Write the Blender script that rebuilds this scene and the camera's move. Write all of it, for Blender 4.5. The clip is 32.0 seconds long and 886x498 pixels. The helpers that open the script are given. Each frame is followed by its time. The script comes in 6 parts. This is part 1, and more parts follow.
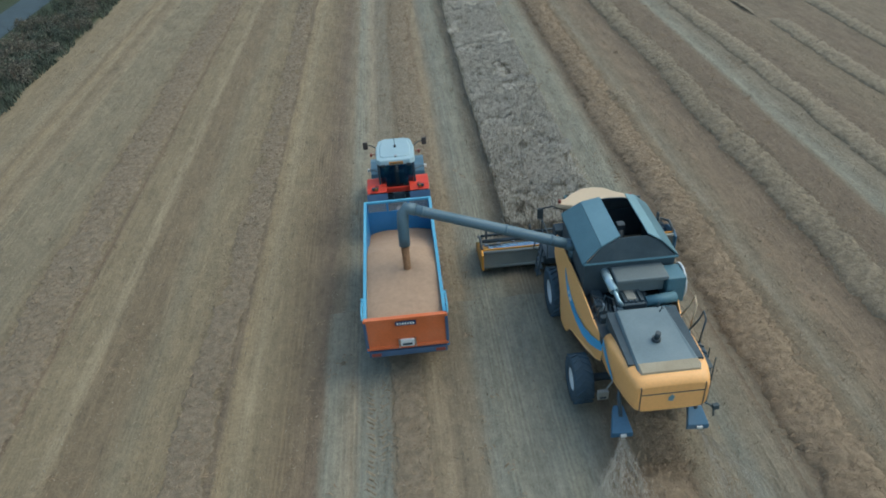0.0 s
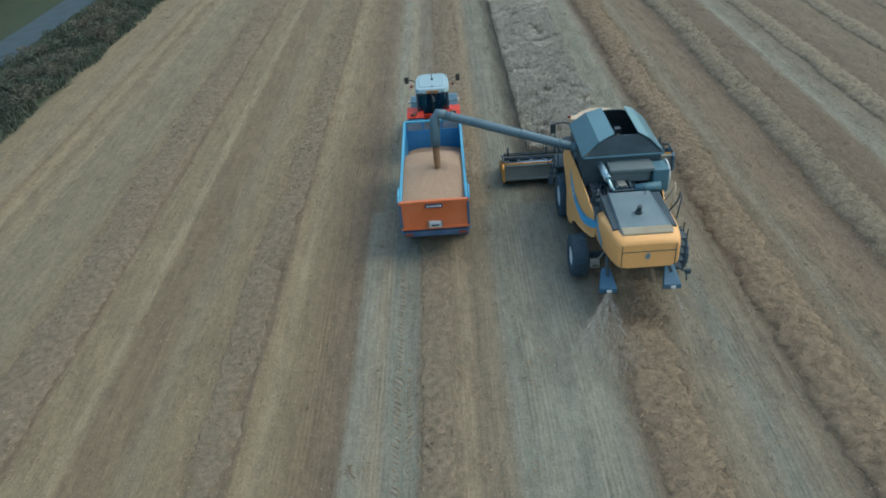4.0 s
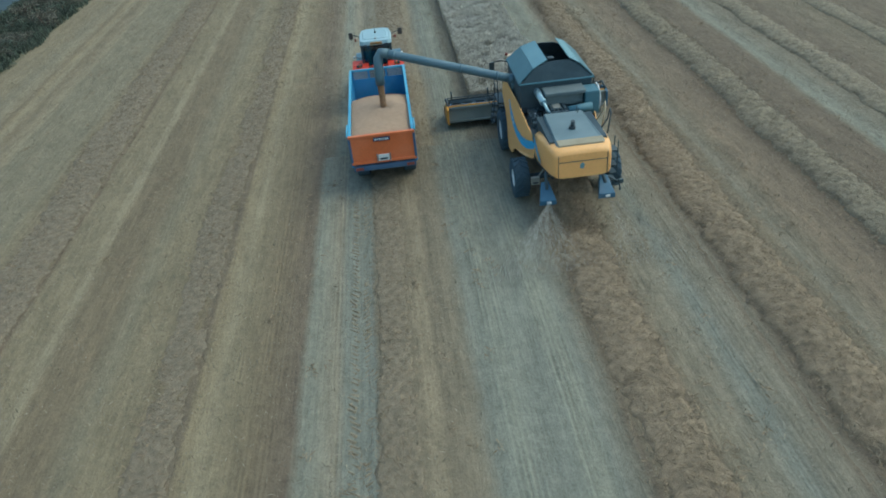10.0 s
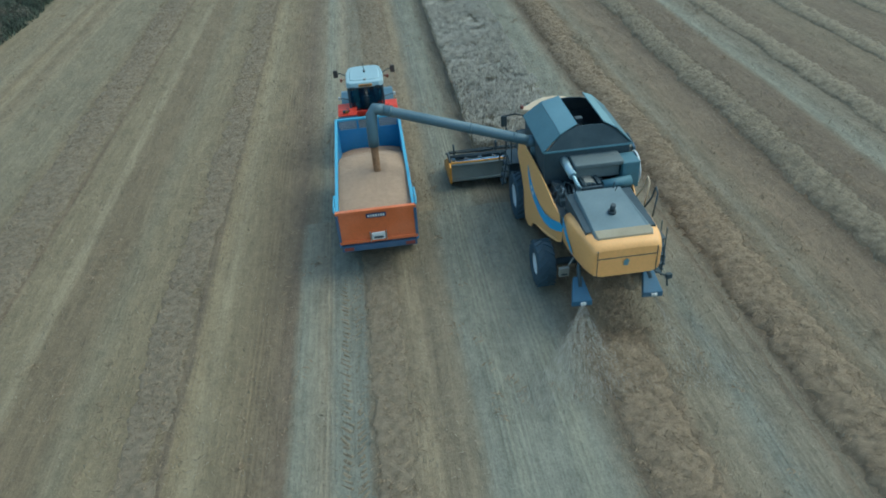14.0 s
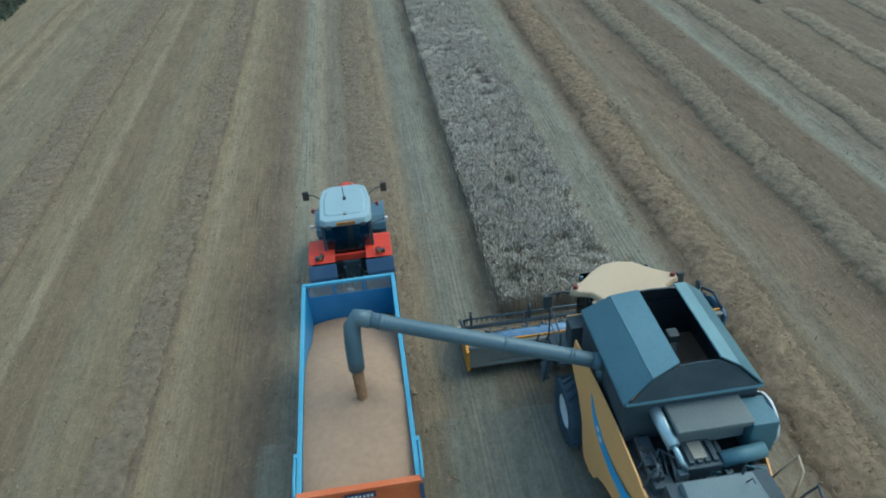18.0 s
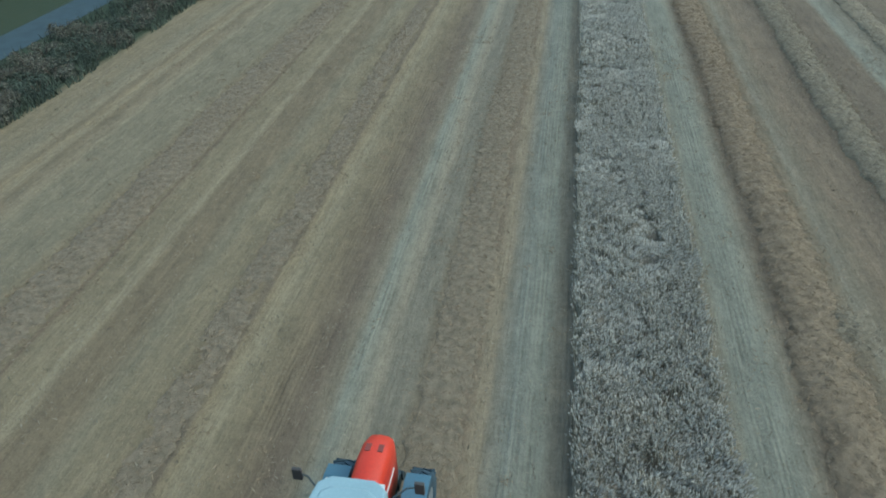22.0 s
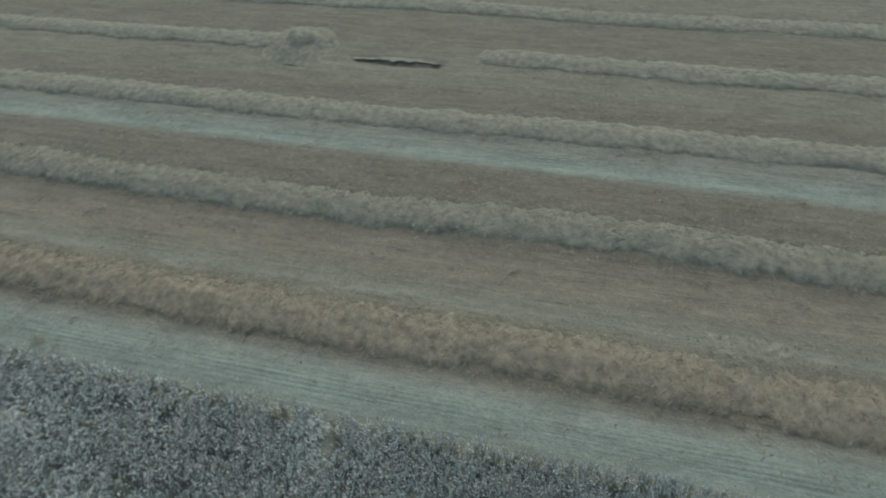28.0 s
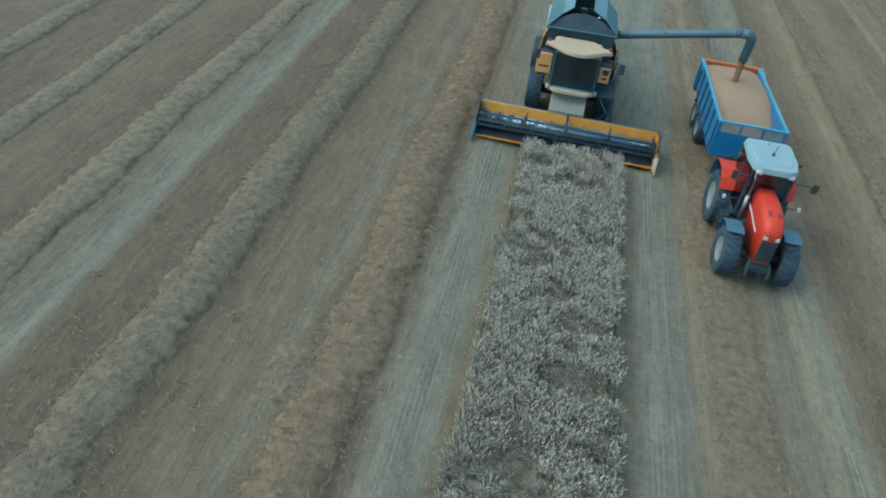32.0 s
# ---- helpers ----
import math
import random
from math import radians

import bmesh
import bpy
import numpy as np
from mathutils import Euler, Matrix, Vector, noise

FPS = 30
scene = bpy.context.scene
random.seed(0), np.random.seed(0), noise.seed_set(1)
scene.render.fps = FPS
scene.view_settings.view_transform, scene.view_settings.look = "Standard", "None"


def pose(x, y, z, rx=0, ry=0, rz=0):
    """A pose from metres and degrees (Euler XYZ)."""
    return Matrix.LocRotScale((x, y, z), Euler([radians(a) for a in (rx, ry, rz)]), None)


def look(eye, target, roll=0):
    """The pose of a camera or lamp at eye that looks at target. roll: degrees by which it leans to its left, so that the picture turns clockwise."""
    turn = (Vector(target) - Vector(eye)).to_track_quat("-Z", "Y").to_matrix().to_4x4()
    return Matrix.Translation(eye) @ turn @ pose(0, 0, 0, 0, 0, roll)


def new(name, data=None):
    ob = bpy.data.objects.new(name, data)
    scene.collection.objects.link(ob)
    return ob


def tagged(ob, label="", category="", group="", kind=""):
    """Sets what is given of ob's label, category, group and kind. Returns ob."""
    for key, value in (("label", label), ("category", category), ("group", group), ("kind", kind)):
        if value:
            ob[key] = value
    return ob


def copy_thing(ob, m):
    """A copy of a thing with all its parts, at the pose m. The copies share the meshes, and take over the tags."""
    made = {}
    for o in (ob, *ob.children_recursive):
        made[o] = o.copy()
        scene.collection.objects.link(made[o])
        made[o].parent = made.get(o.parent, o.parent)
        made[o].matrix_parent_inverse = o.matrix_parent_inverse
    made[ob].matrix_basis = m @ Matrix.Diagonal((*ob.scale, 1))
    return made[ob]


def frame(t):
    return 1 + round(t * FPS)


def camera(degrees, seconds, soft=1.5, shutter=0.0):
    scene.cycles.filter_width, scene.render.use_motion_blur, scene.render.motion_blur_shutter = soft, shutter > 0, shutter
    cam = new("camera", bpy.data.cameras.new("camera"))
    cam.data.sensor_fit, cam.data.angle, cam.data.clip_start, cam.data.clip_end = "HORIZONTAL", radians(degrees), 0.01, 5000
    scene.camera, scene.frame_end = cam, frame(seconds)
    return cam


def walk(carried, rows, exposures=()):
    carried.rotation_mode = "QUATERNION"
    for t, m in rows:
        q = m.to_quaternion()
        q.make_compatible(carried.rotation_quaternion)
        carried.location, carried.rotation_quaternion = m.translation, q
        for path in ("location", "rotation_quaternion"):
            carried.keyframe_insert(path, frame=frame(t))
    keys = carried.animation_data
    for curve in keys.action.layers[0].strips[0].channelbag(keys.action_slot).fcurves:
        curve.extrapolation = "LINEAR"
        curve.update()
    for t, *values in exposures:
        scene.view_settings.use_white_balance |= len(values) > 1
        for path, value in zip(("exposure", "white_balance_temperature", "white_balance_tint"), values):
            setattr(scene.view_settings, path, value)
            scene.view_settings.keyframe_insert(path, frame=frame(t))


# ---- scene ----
# camera -------------------------------------------------------------------
cam = camera(64.5, 32.0, soft=1.8, shutter=0.25)
PATH = [
    (0, (0.63, -16.30, 16.18), (0.97, -8.10, 10.46), -4.3),
    (0.5, (0.53, -16.93, 16.35), (0.83, -8.75, 10.60), -4.5),
    (1, (0.60, -17.66, 16.64), (0.87, -9.49, 10.87), -4.8),
    (1.5, (0.64, -18.60, 16.63), (0.91, -10.41, 10.91), -4.8),
    (2, (0.64, -19.22, 16.51), (0.93, -11.04, 10.76), -4.8),
    (2.5, (0.76, -19.94, 16.13), (1.03, -11.73, 10.43), -4.9),
    (4.5, (0.89, -22.82, 15.07), (0.43, -14.57, 9.44), -4.5),
    (5, (0.84, -23.59, 14.55), (0.26, -15.32, 8.95), -4.0),
    (5.5, (0.88, -24.25, 14.21), (0.28, -15.99, 8.60), -4.0),
    (6, (0.54, -24.91, 13.78), (0.19, -16.64, 8.16), -3.5),
    (6.5, (0.59, -25.44, 13.71), (0.37, -17.18, 8.07), -4.3),
    (7, (0.60, -25.89, 13.64), (0.63, -17.64, 8.00), -4.8),
    (7.5, (0.62, -25.93, 13.64), (0.93, -17.70, 7.97), -5.4),
    (8, (0.73, -25.82, 13.62), (1.05, -17.59, 7.95), -5.7),
    (8.5, (0.80, -25.62, 13.65), (1.11, -17.39, 7.99), -5.7),
    (9, (0.95, -25.44, 13.65), (1.23, -17.19, 8.01), -5.9),
    (9.5, (0.95, -25.05, 13.77), (1.26, -16.82, 8.10), -5.9),
    (10, (0.98, -24.75, 13.85), (1.29, -16.52, 8.18), -5.9),
    (10.5, (1.03, -24.11, 13.95), (1.33, -15.90, 8.26), -6.1),
    (11, (0.94, -23.62, 14.00), (1.30, -15.42, 8.30), -6.0),
    (11.5, (0.81, -22.88, 14.05), (1.25, -14.70, 8.32), -5.9),
    (12, (0.76, -22.24, 14.04), (1.23, -14.06, 8.30), -5.7),
    (12.5, (0.67, -21.65, 14.10), (1.22, -13.49, 8.35), -5.3),
    (13, (0.68, -20.76, 13.84), (1.26, -12.56, 8.14), -4.8),
    (13.5, (0.52, -19.96, 13.88), (1.17, -11.77, 8.17), -4.3),
    (15.5, (0.56, -15.43, 14.37), (1.23, -7.34, 8.53), -4.7),
    (16, (0.64, -13.95, 14.40), (1.32, -5.87, 8.54), -4.5),
    (16.5, (0.69, -12.51, 14.46), (1.41, -4.44, 8.60), -4.3),
    (17, (0.83, -11.28, 14.47), (1.55, -3.21, 8.60), -4.4),
    (17.5, (1.04, -9.94, 14.51), (1.76, -1.89, 8.61), -4.5),
    (18, (1.27, -8.80, 14.53), (2.00, -0.75, 8.63), -4.5),
    (18.5, (1.59, -7.46, 14.49), (2.33, 0.59, 8.61), -4.5),
    (19, (1.97, -6.15, 14.37), (2.70, 1.92, 8.50), -5.0),
    (19.5, (2.44, -4.66, 14.29), (3.15, 3.42, 8.43), -5.1),
    (20, (2.77, -3.28, 14.36), (3.15, 4.83, 8.52), -4.7),
    (20.5, (3.10, -1.98, 14.37), (2.49, 6.15, 8.58), -3.7),
    (21, (3.40, -0.31, 14.38), (2.06, 7.77, 8.64), -2.5),
    (21.5, (3.48, 1.06, 14.33), (1.98, 9.12, 8.60), -2.7),
    (22, (3.52, 2.58, 14.56), (1.97, 10.61, 8.80), -2.5),
    (22.5, (3.21, 3.99, 14.64), (1.92, 12.05, 8.85), -2.6),
    (23, (3.23, 5.71, 14.49), (1.93, 13.81, 8.77), -3.3),
    (23.5, (2.89, 7.25, 14.58), (1.67, 15.34, 8.83), -3.1),
    (24, (2.76, 8.81, 14.63), (1.51, 16.93, 8.93), -3.6),
    (24.5, (2.16, 10.68, 14.98), (0.95, 18.76, 9.21), -3.6),
    (26.5, (0.24, 18.38, 14.84), (3.47, 25.44, 8.54), -5.4),
    (27, (-0.18, 20.07, 15.35), (4.34, 26.13, 8.81), -6.3),
    (27.5, (-0.39, 22.39, 15.90), (5.44, 26.73, 9.03), -6.0),
    (28, (-0.05, 24.19, 16.11), (6.60, 26.46, 9.00), -5.6),
    (28.5, (0.05, 26.02, 15.76), (7.11, 26.31, 8.68), -2.9),
    (29, (1.12, 28.90, 16.05), (7.62, 26.37, 8.88), 3.6),
    (29.5, (2.81, 30.35, 16.32), (8.06, 25.86, 9.08), 7.6),
    (30, (3.70, 31.05, 15.59), (7.88, 25.15, 8.68), 7.6),
    (30.5, (4.68, 31.33, 15.27), (7.81, 24.63, 8.55), 7.6),
    (31, (6.06, 31.74, 14.79), (8.02, 24.38, 8.31), 7.9),
    (31.5, (6.95, 31.59, 14.44), (8.49, 24.04, 8.08), 7.7),
    (32, (7.66, 31.45, 14.21), (8.65, 23.70, 7.96), 7.3),
]
EXPOSURES = [(0, -0.11, 6330, -3), (5, -0.1, 6200, -6), (9, -0.1, 6000, -11), (13, -0.1, 5810, -14), (17, -0.12, 5820, -12), (19, -0.14, 5900, -10), (21.5, -0.12, 5790, -12), (24, -0.13, 5770, -13), (27, -0.14, 5730, -13), (32, -0.15, 5780, -13)]
walk(cam, [(t, look(eye, target, roll)) for t, eye, target, roll in PATH], EXPOSURES)

# light --------------------------------------------------------------------
world = bpy.data.worlds.new("world")
scene.world = world
world.use_nodes = True
wn, wl = world.node_tree.nodes, world.node_tree.links
sky = wn.new("ShaderNodeTexSky")
sky.sky_type = "NISHITA"
sky.sun_disc = False
sky.sun_elevation = radians(56)
sky.sun_rotation = radians(80)
sky.air_density, sky.dust_density, sky.ozone_density = 1.3, 3.5, 1.5
wn["Background"].inputs["Strength"].default_value = 0.211
wl.new(sky.outputs[0], wn["Background"].inputs["Color"])
sun = new("sun", bpy.data.lights.new("sun", "SUN"))
sun.data.energy, sun.data.angle, sun.data.color = 0.3, radians(65), (1.0, 0.95, 0.88)
sun.matrix_world = look((14.5, 3, 22), (0, 0, 0))


# materials ----------------------------------------------------------------
def mat(name, color, rough=0.6, metal=0.0, vary=0.25, grain=6.0, bump=0.15, dirt=0.0, dirt_color=(0.30, 0.26, 0.19), coat=0.0):
    """A surface with broad stains, fine grain, relief and a film of field dust."""
    m = bpy.data.materials.new(name)
    m.use_nodes = True
    n, l = m.node_tree.nodes, m.node_tree.links
    b = n["Principled BSDF"]
    b.inputs["Roughness"].default_value, b.inputs["Metallic"].default_value = rough, metal
    b.inputs["Coat Weight"].default_value = coat
    tc = n.new("ShaderNodeTexCoord")
    big, fine = n.new("ShaderNodeTexNoise"), n.new("ShaderNodeTexNoise")
    big.inputs["Scale"].default_value, big.inputs["Detail"].default_value = grain * 0.25, 4
    fine.inputs["Scale"].default_value, fine.inputs["Detail"].default_value = grain * 6, 5
    for t in (big, fine):
        l.new(tc.outputs["Object"], t.inputs["Vector"])
    add = n.new("ShaderNodeMath")
    add.operation = "MULTIPLY_ADD"
    l.new(fine.outputs["Fac"], add.inputs[0])
    add.inputs[1].default_value = 0.6
    l.new(big.outputs["Fac"], add.inputs[2])
    rng = n.new("ShaderNodeMapRange")
    rng.inputs["From Min"].default_value, rng.inputs["From Max"].default_value = 0.5, 1.1
    rng.inputs["To Min"].default_value, rng.inputs["To Max"].default_value = 1 - vary, 1 + vary
    l.new(add.outputs[0], rng.inputs["Value"])
    mul = n.new("ShaderNodeMix")
    mul.data_type, mul.blend_type = "RGBA", "MULTIPLY"
    mul.inputs[0].default_value = 1
    mul.inputs[6].default_value = (*color, 1)
    l.new(rng.outputs[0], mul.inputs[7])
    out = mul.outputs[2]
    if dirt:
        ramp = n.new("ShaderNodeMapRange")
        ramp.inputs["From Min"].default_value, ramp.inputs["From Max"].default_value = 0.45, 0.75
        ramp.inputs["To Min"].default_value, ramp.inputs["To Max"].default_value = dirt * 0.35, dirt
        l.new(big.outputs["Fac"], ramp.inputs["Value"])
        film = n.new("ShaderNodeMix")
        film.data_type = "RGBA"
        l.new(ramp.outputs[0], film.inputs[0])
        l.new(out, film.inputs[6])
        film.inputs[7].default_value = (*dirt_color, 1)
        out = film.outputs[2]
    l.new(out, b.inputs["Base Color"])
    bp = n.new("ShaderNodeBump")
    bp.inputs["Strength"].default_value, bp.inputs["Distance"].default_value = bump, 0.02
    l.new(fine.outputs["Fac"], bp.inputs["Height"])
    l.new(bp.outputs["Normal"], b.inputs["Normal"])
    return m


def straw_mat(name, color, second, vary=0.35, rough=0.9):
    """Loose straw or ears: every piece has a shade of its own."""
    m = bpy.data.materials.new(name)
    m.use_nodes = True
    n, l = m.node_tree.nodes, m.node_tree.links
    b = n["Principled BSDF"]
    b.inputs["Roughness"].default_value = rough
    geo, tc, nz = n.new("ShaderNodeNewGeometry"), n.new("ShaderNodeTexCoord"), n.new("ShaderNodeTexNoise")
    nz.inputs["Scale"].default_value = 0.35
    l.new(tc.outputs["Object"], nz.inputs["Vector"])
    mixc = n.new("ShaderNodeMix")
    mixc.data_type = "RGBA"
    mixc.inputs[6].default_value, mixc.inputs[7].default_value = (*color, 1), (*second, 1)
    l.new(nz.outputs["Fac"], mixc.inputs[0])
    rng = n.new("ShaderNodeMapRange")
    rng.inputs["To Min"].default_value, rng.inputs["To Max"].default_value = 1 - vary, 1 + vary
    l.new(geo.outputs["Random Per Island"], rng.inputs["Value"])
    mul = n.new("ShaderNodeMix")
    mul.data_type, mul.blend_type = "RGBA", "MULTIPLY"
    mul.inputs[0].default_value = 1
    l.new(mixc.outputs[2], mul.inputs[6])
    l.new(rng.outputs[0], mul.inputs[7])
    l.new(mul.outputs[2], b.inputs["Base Color"])
    return m


def field_mat():
    """Stubble in long drilled strips: bare soil, short straw, pressed wheelings, and painted shade beside crop and
    swaths.
    """
    bei, brn, lgt, gry, red, blu = (0.222, 0.183, 0.125), (0.201, 0.161, 0.108), (0.262, 0.22, 0.155), (0.212, 0.183, 0.132), (0.21, 0.158, 0.105), (0.214, 0.21, 0.168)
    dkb, gold, chalk, rust = (0.167, 0.127, 0.087), (0.258, 0.207, 0.136), (0.236, 0.228, 0.176), (0.168, 0.118, 0.077)
    dim = (0.188, 0.149, 0.102)
    warm = [tuple(v * k for v, k in zip(c, (1.045, 1.01, 0.91))) for c in (bei, brn, lgt, gry, dim, gold)]
    wbei, wbrn, wlgt, wgry, wdim, wgold = warm
    west = [(-27, wbrn), (-24, wbei), (-22.4, wbei), (-21.6, wgry), (-20.9, wlgt), (-20.4, wdim), (-20.1, wgold), (-19.6, wlgt), (-19.3, wdim), (-18.2, wlgt), (-18.0, wgry), (-15.2, wgry), (-14.6, wbei), (-13.2, red), (-12.6, wbei),
            (-12.42, rust), (-12.28, wbei), (-11.1, wbei), (-10.9, wlgt), (-10.66, wlgt), (-10.5, wdim), (-9.3, wdim), (-8.6, wgry), (-8.1, wbei), (-7.4, wbei), (-6.2, wbrn), (-5.86, dkb), (-5.7, wgold), (-5.1, wlgt),
            (-4.8, wbei), (-3.9, wdim), (-2.9, dkb)]
    # stops at 3.8 and 8.3 paint the crop's shade, 10.6 the swath's
    ahead = [(-2.9, dkb), (-2.3, bei), (-1.95, chalk), (-1.2, lgt), (-0.9, gry), (-0.2, gry), (0.0, brn), (1.5, red), (1.75, gold), (2.0, gold), (2.15, gry), (2.65, blu), (3.5, chalk), (3.8, gry), (8.3, brn), (8.75, blu),
             (9.7, chalk), (10.2, gry), (10.6, dkb), (12.7, brn), (12.95, gry), (13.5, brn), (14.0, red), (15.3, dkb), (18.2, dkb), (19.2, dkb), (19.7, chalk), (20.6, gry), (23.2, dkb), (25.4, brn), (28.6, dkb), (31.2, dim)]
    # dark stops at 5.6 and 10.2 paint shade along the swath edges
    behind = [(-2.9, dkb), (-2.6, chalk), (-1.8, lgt), (-1.6, blu), (-0.75, blu), (-0.6, brn), (0.4, brn), (0.62, gold), (1.0, gold), (1.15, brn), (1.7, bei), (1.9, gry), (2.2, blu), (2.9, chalk), (3.1, blu), (4.0, blu), (4.2, chalk),
              (4.6, chalk), (4.8, blu), (5.4, gry), (5.6, dkb), (5.8, brn), (7.2, red), (7.5, bei), (8.4, gry), (8.9, blu), (9.4, gry), (9.9, gry), (10.2, dkb), (31.2, dkb)]
    m = bpy.data.materials.new("stubble_field")
    m.use_nodes = True
    n, l = m.node_tree.nodes, m.node_tree.links
    b = n["Principled BSDF"]
    b.inputs["Roughness"].default_value = 0.95
    tc, sep = n.new("ShaderNodeTexCoord"), n.new("ShaderNodeSeparateXYZ")
    l.new(tc.outputs["Object"], sep.inputs[0])

    def stretched(sx, sy, detail, seed):
        mp, nz = n.new("ShaderNodeMapping"), n.new("ShaderNodeTexNoise")
        mp.inputs["Scale"].default_value, mp.inputs["Location"].default_value = (sx, sy, 1), (seed, seed * 2, 0)
        nz.inputs["Scale"].default_value, nz.inputs["Detail"].default_value, nz.inputs["Roughness"].default_value = 1, detail, 0.65
        l.new(tc.outputs["Object"], mp.inputs["Vector"])
        l.new(mp.outputs[0], nz.inputs["Vector"])
        return nz.outputs["Fac"]

    def calc(op, a, c):
        q = n.new("ShaderNodeMath")
        q.operation = op
        for i, v in enumerate((a, c)):
            if isinstance(v, (int, float)):
                q.inputs[i].default_value = v
            else:
                l.new(v, q.inputs[i])
        return q.outputs[0]

    wob = calc("ADD", sep.outputs[0], calc("MULTIPLY", calc("SUBTRACT", stretched(0.5, 0.22, 3, 3.1), 0.5), 0.32))
    wob = calc("ADD", wob, calc("MULTIPLY", calc("SUBTRACT", stretched(7.0, 3.0, 4, 8.3), 0.5), 0.2))

    def ramp(stops):
        lo, hi = stops[0][0], stops[-1][0]
        r, q = n.new("ShaderNodeValToRGB"), n.new("ShaderNodeMapRange")
        q.inputs["From Min"].default_value, q.inputs["From Max"].default_value = lo, hi
        l.new(wob, q.inputs["Value"])
        for i, (x, c) in enumerate(stops):
            e = r.color_ramp.elements[i] if i < 2 and i == 0 else (r.color_ramp.elements[-1] if i == len(stops) - 1 else r.color_ramp.elements.new((x - lo) / (hi - lo)))
            e.position, e.color = (x - lo) / (hi - lo), (*c, 1)
        l.new(q.outputs[0], r.inputs[0])
        return r.outputs[0]

    def choose(mask, first, second):
        k = n.new("ShaderNodeMix")
        k.data_type = "RGBA"
        for i, v in ((0, mask), (6, first), (7, second)):
            l.new(v, k.inputs[i])
        return k.outputs[2]

    # what the machines have driven over, and what still lies ahead of them
    passed = calc("MULTIPLY", calc("LESS_THAN", sep.outputs[1], 3.5), calc("LESS_THAN", wob, 10.2))
    east = choose(passed, ramp(ahead), ramp(behind))
    strips = choose(calc("GREATER_THAN", wob, -2.9), ramp(west), east)
    streak = stretched(11.0, 0.16, 4, 7.7)
    blot = stretched(0.5, 0.35, 5, 1.3)
    crumbs = stretched(14.0, 9.0, 6, 5.5)
    straw = stretched(34.0, 16.0, 3, 9.1)
    shred = stretched(3.2, 0.55, 5, 4.4)
    mottle = stretched(4.5, 3.2, 5, 6.6)
    # drilled rows that show as thin parallel lines in the wheelings
    comb = calc("SINE", calc("MULTIPLY", sep.outputs[0], 44.0), 0.0)
    band = 0.0
    for at, half in ((2.95, 0.45), (-3.7, 0.4), (-1.75, 0.2), (4.4, 0.35), (9.3, 0.35), (-17.2, 0.5)):
        near_it = calc("LESS_THAN", calc("ABSOLUTE", calc("SUBTRACT", wob, at), 0.0), half)
        band = calc("ADD", band, near_it)
    lines = calc("MULTIPLY", calc("MULTIPLY", comb, band), calc("MULTIPLY", calc("MAXIMUM", calc("SUBTRACT", stretched(1.6, 0.25, 4, 2.2), 0.36), 0.0), 0.55))
    tone = calc("ADD", lines, 0.0)
    for layer, weight in ((streak, 0.65), (shred, 1.0), (blot, 0.5), (mottle, 0.9), (crumbs, 0.8), (straw, 0.5)):
        tone = calc("ADD", tone, calc("MULTIPLY", layer, weight))
    q = n.new("ShaderNodeMapRange")
    q.inputs["From Min"].default_value, q.inputs["From Max"].default_value = 1.66, 2.72
    q.inputs["To Min"].default_value, q.inputs["To Max"].default_value = 0.55, 1.45
    l.new(tone, q.inputs["Value"])
    mul = n.new("ShaderNodeMix")
    mul.data_type, mul.blend_type = "RGBA", "MULTIPLY"
    mul.inputs[0].default_value = 1
    l.new(strips, mul.inputs[6])
    l.new(q.outputs[0], mul.inputs[7])
    # grass beyond the verge
    grass = n.new("ShaderNodeMix")
    grass.data_type = "RGBA"
    g = n.new("ShaderNodeMapRange")
    g.inputs["From Min"].default_value, g.inputs["From Max"].default_value = -24.6, -23.9
    g.inputs["To Min"].default_value, g.inputs["To Max"].default_value = 1, 0
    l.new(wob, g.inputs["Value"])
    l.new(g.outputs[0], grass.inputs[0])
    l.new(mul.outputs[2], grass.inputs[6])
    gm = n.new("ShaderNodeMix")
    gm.data_type = "RGBA"
    gm.inputs[6].default_value, gm.inputs[7].default_value = (0.026, 0.046, 0.024, 1), (0.055, 0.07, 0.036, 1)
    l.new(blot, gm.inputs[0])
    l.new(gm.outputs[2], grass.inputs[7])
    l.new(grass.outputs[2], b.inputs["Base Color"])
    bp = n.new("ShaderNodeBump")
    bp.inputs["Strength"].default_value, bp.inputs["Distance"].default_value = 0.7, 0.06
    l.new(tone, bp.inputs["Height"])
    l.new(bp.outputs["Normal"], b.inputs["Normal"])
    return m


FIELD = field_mat()
STRAW = straw_mat("loose_straw", (0.285, 0.22, 0.145), (0.23, 0.168, 0.11), 0.4)
STRAW_GREY = straw_mat("weathered_straw", (0.285, 0.245, 0.18), (0.225, 0.19, 0.138), 0.4)
SWATH = mat("swath_straw", (0.256, 0.195, 0.13), 0.95, 0, 0.4, 16, 1.0)
SWATH_LOW = mat("swath_straw_trodden", (0.235, 0.189, 0.13), 0.95, 0, 0.35, 16, 1.0)
SWATH_GREY = mat("swath_straw_weathered", (0.245, 0.203, 0.142), 0.95, 0, 0.4, 16, 1.0)
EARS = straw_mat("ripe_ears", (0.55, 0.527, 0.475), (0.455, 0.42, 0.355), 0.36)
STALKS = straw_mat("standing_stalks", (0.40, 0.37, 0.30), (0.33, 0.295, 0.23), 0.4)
# darker than the stalks: shade between the ears is put into this colour
CANOPY = mat("crop_understorey_shade", (0.225, 0.2, 0.158), 0.95, 0, 0.5, 8, 1.0)
LEAF = straw_mat("hedge_leaves", (0.045, 0.07, 0.055), (0.12, 0.13, 0.095), 0.6)
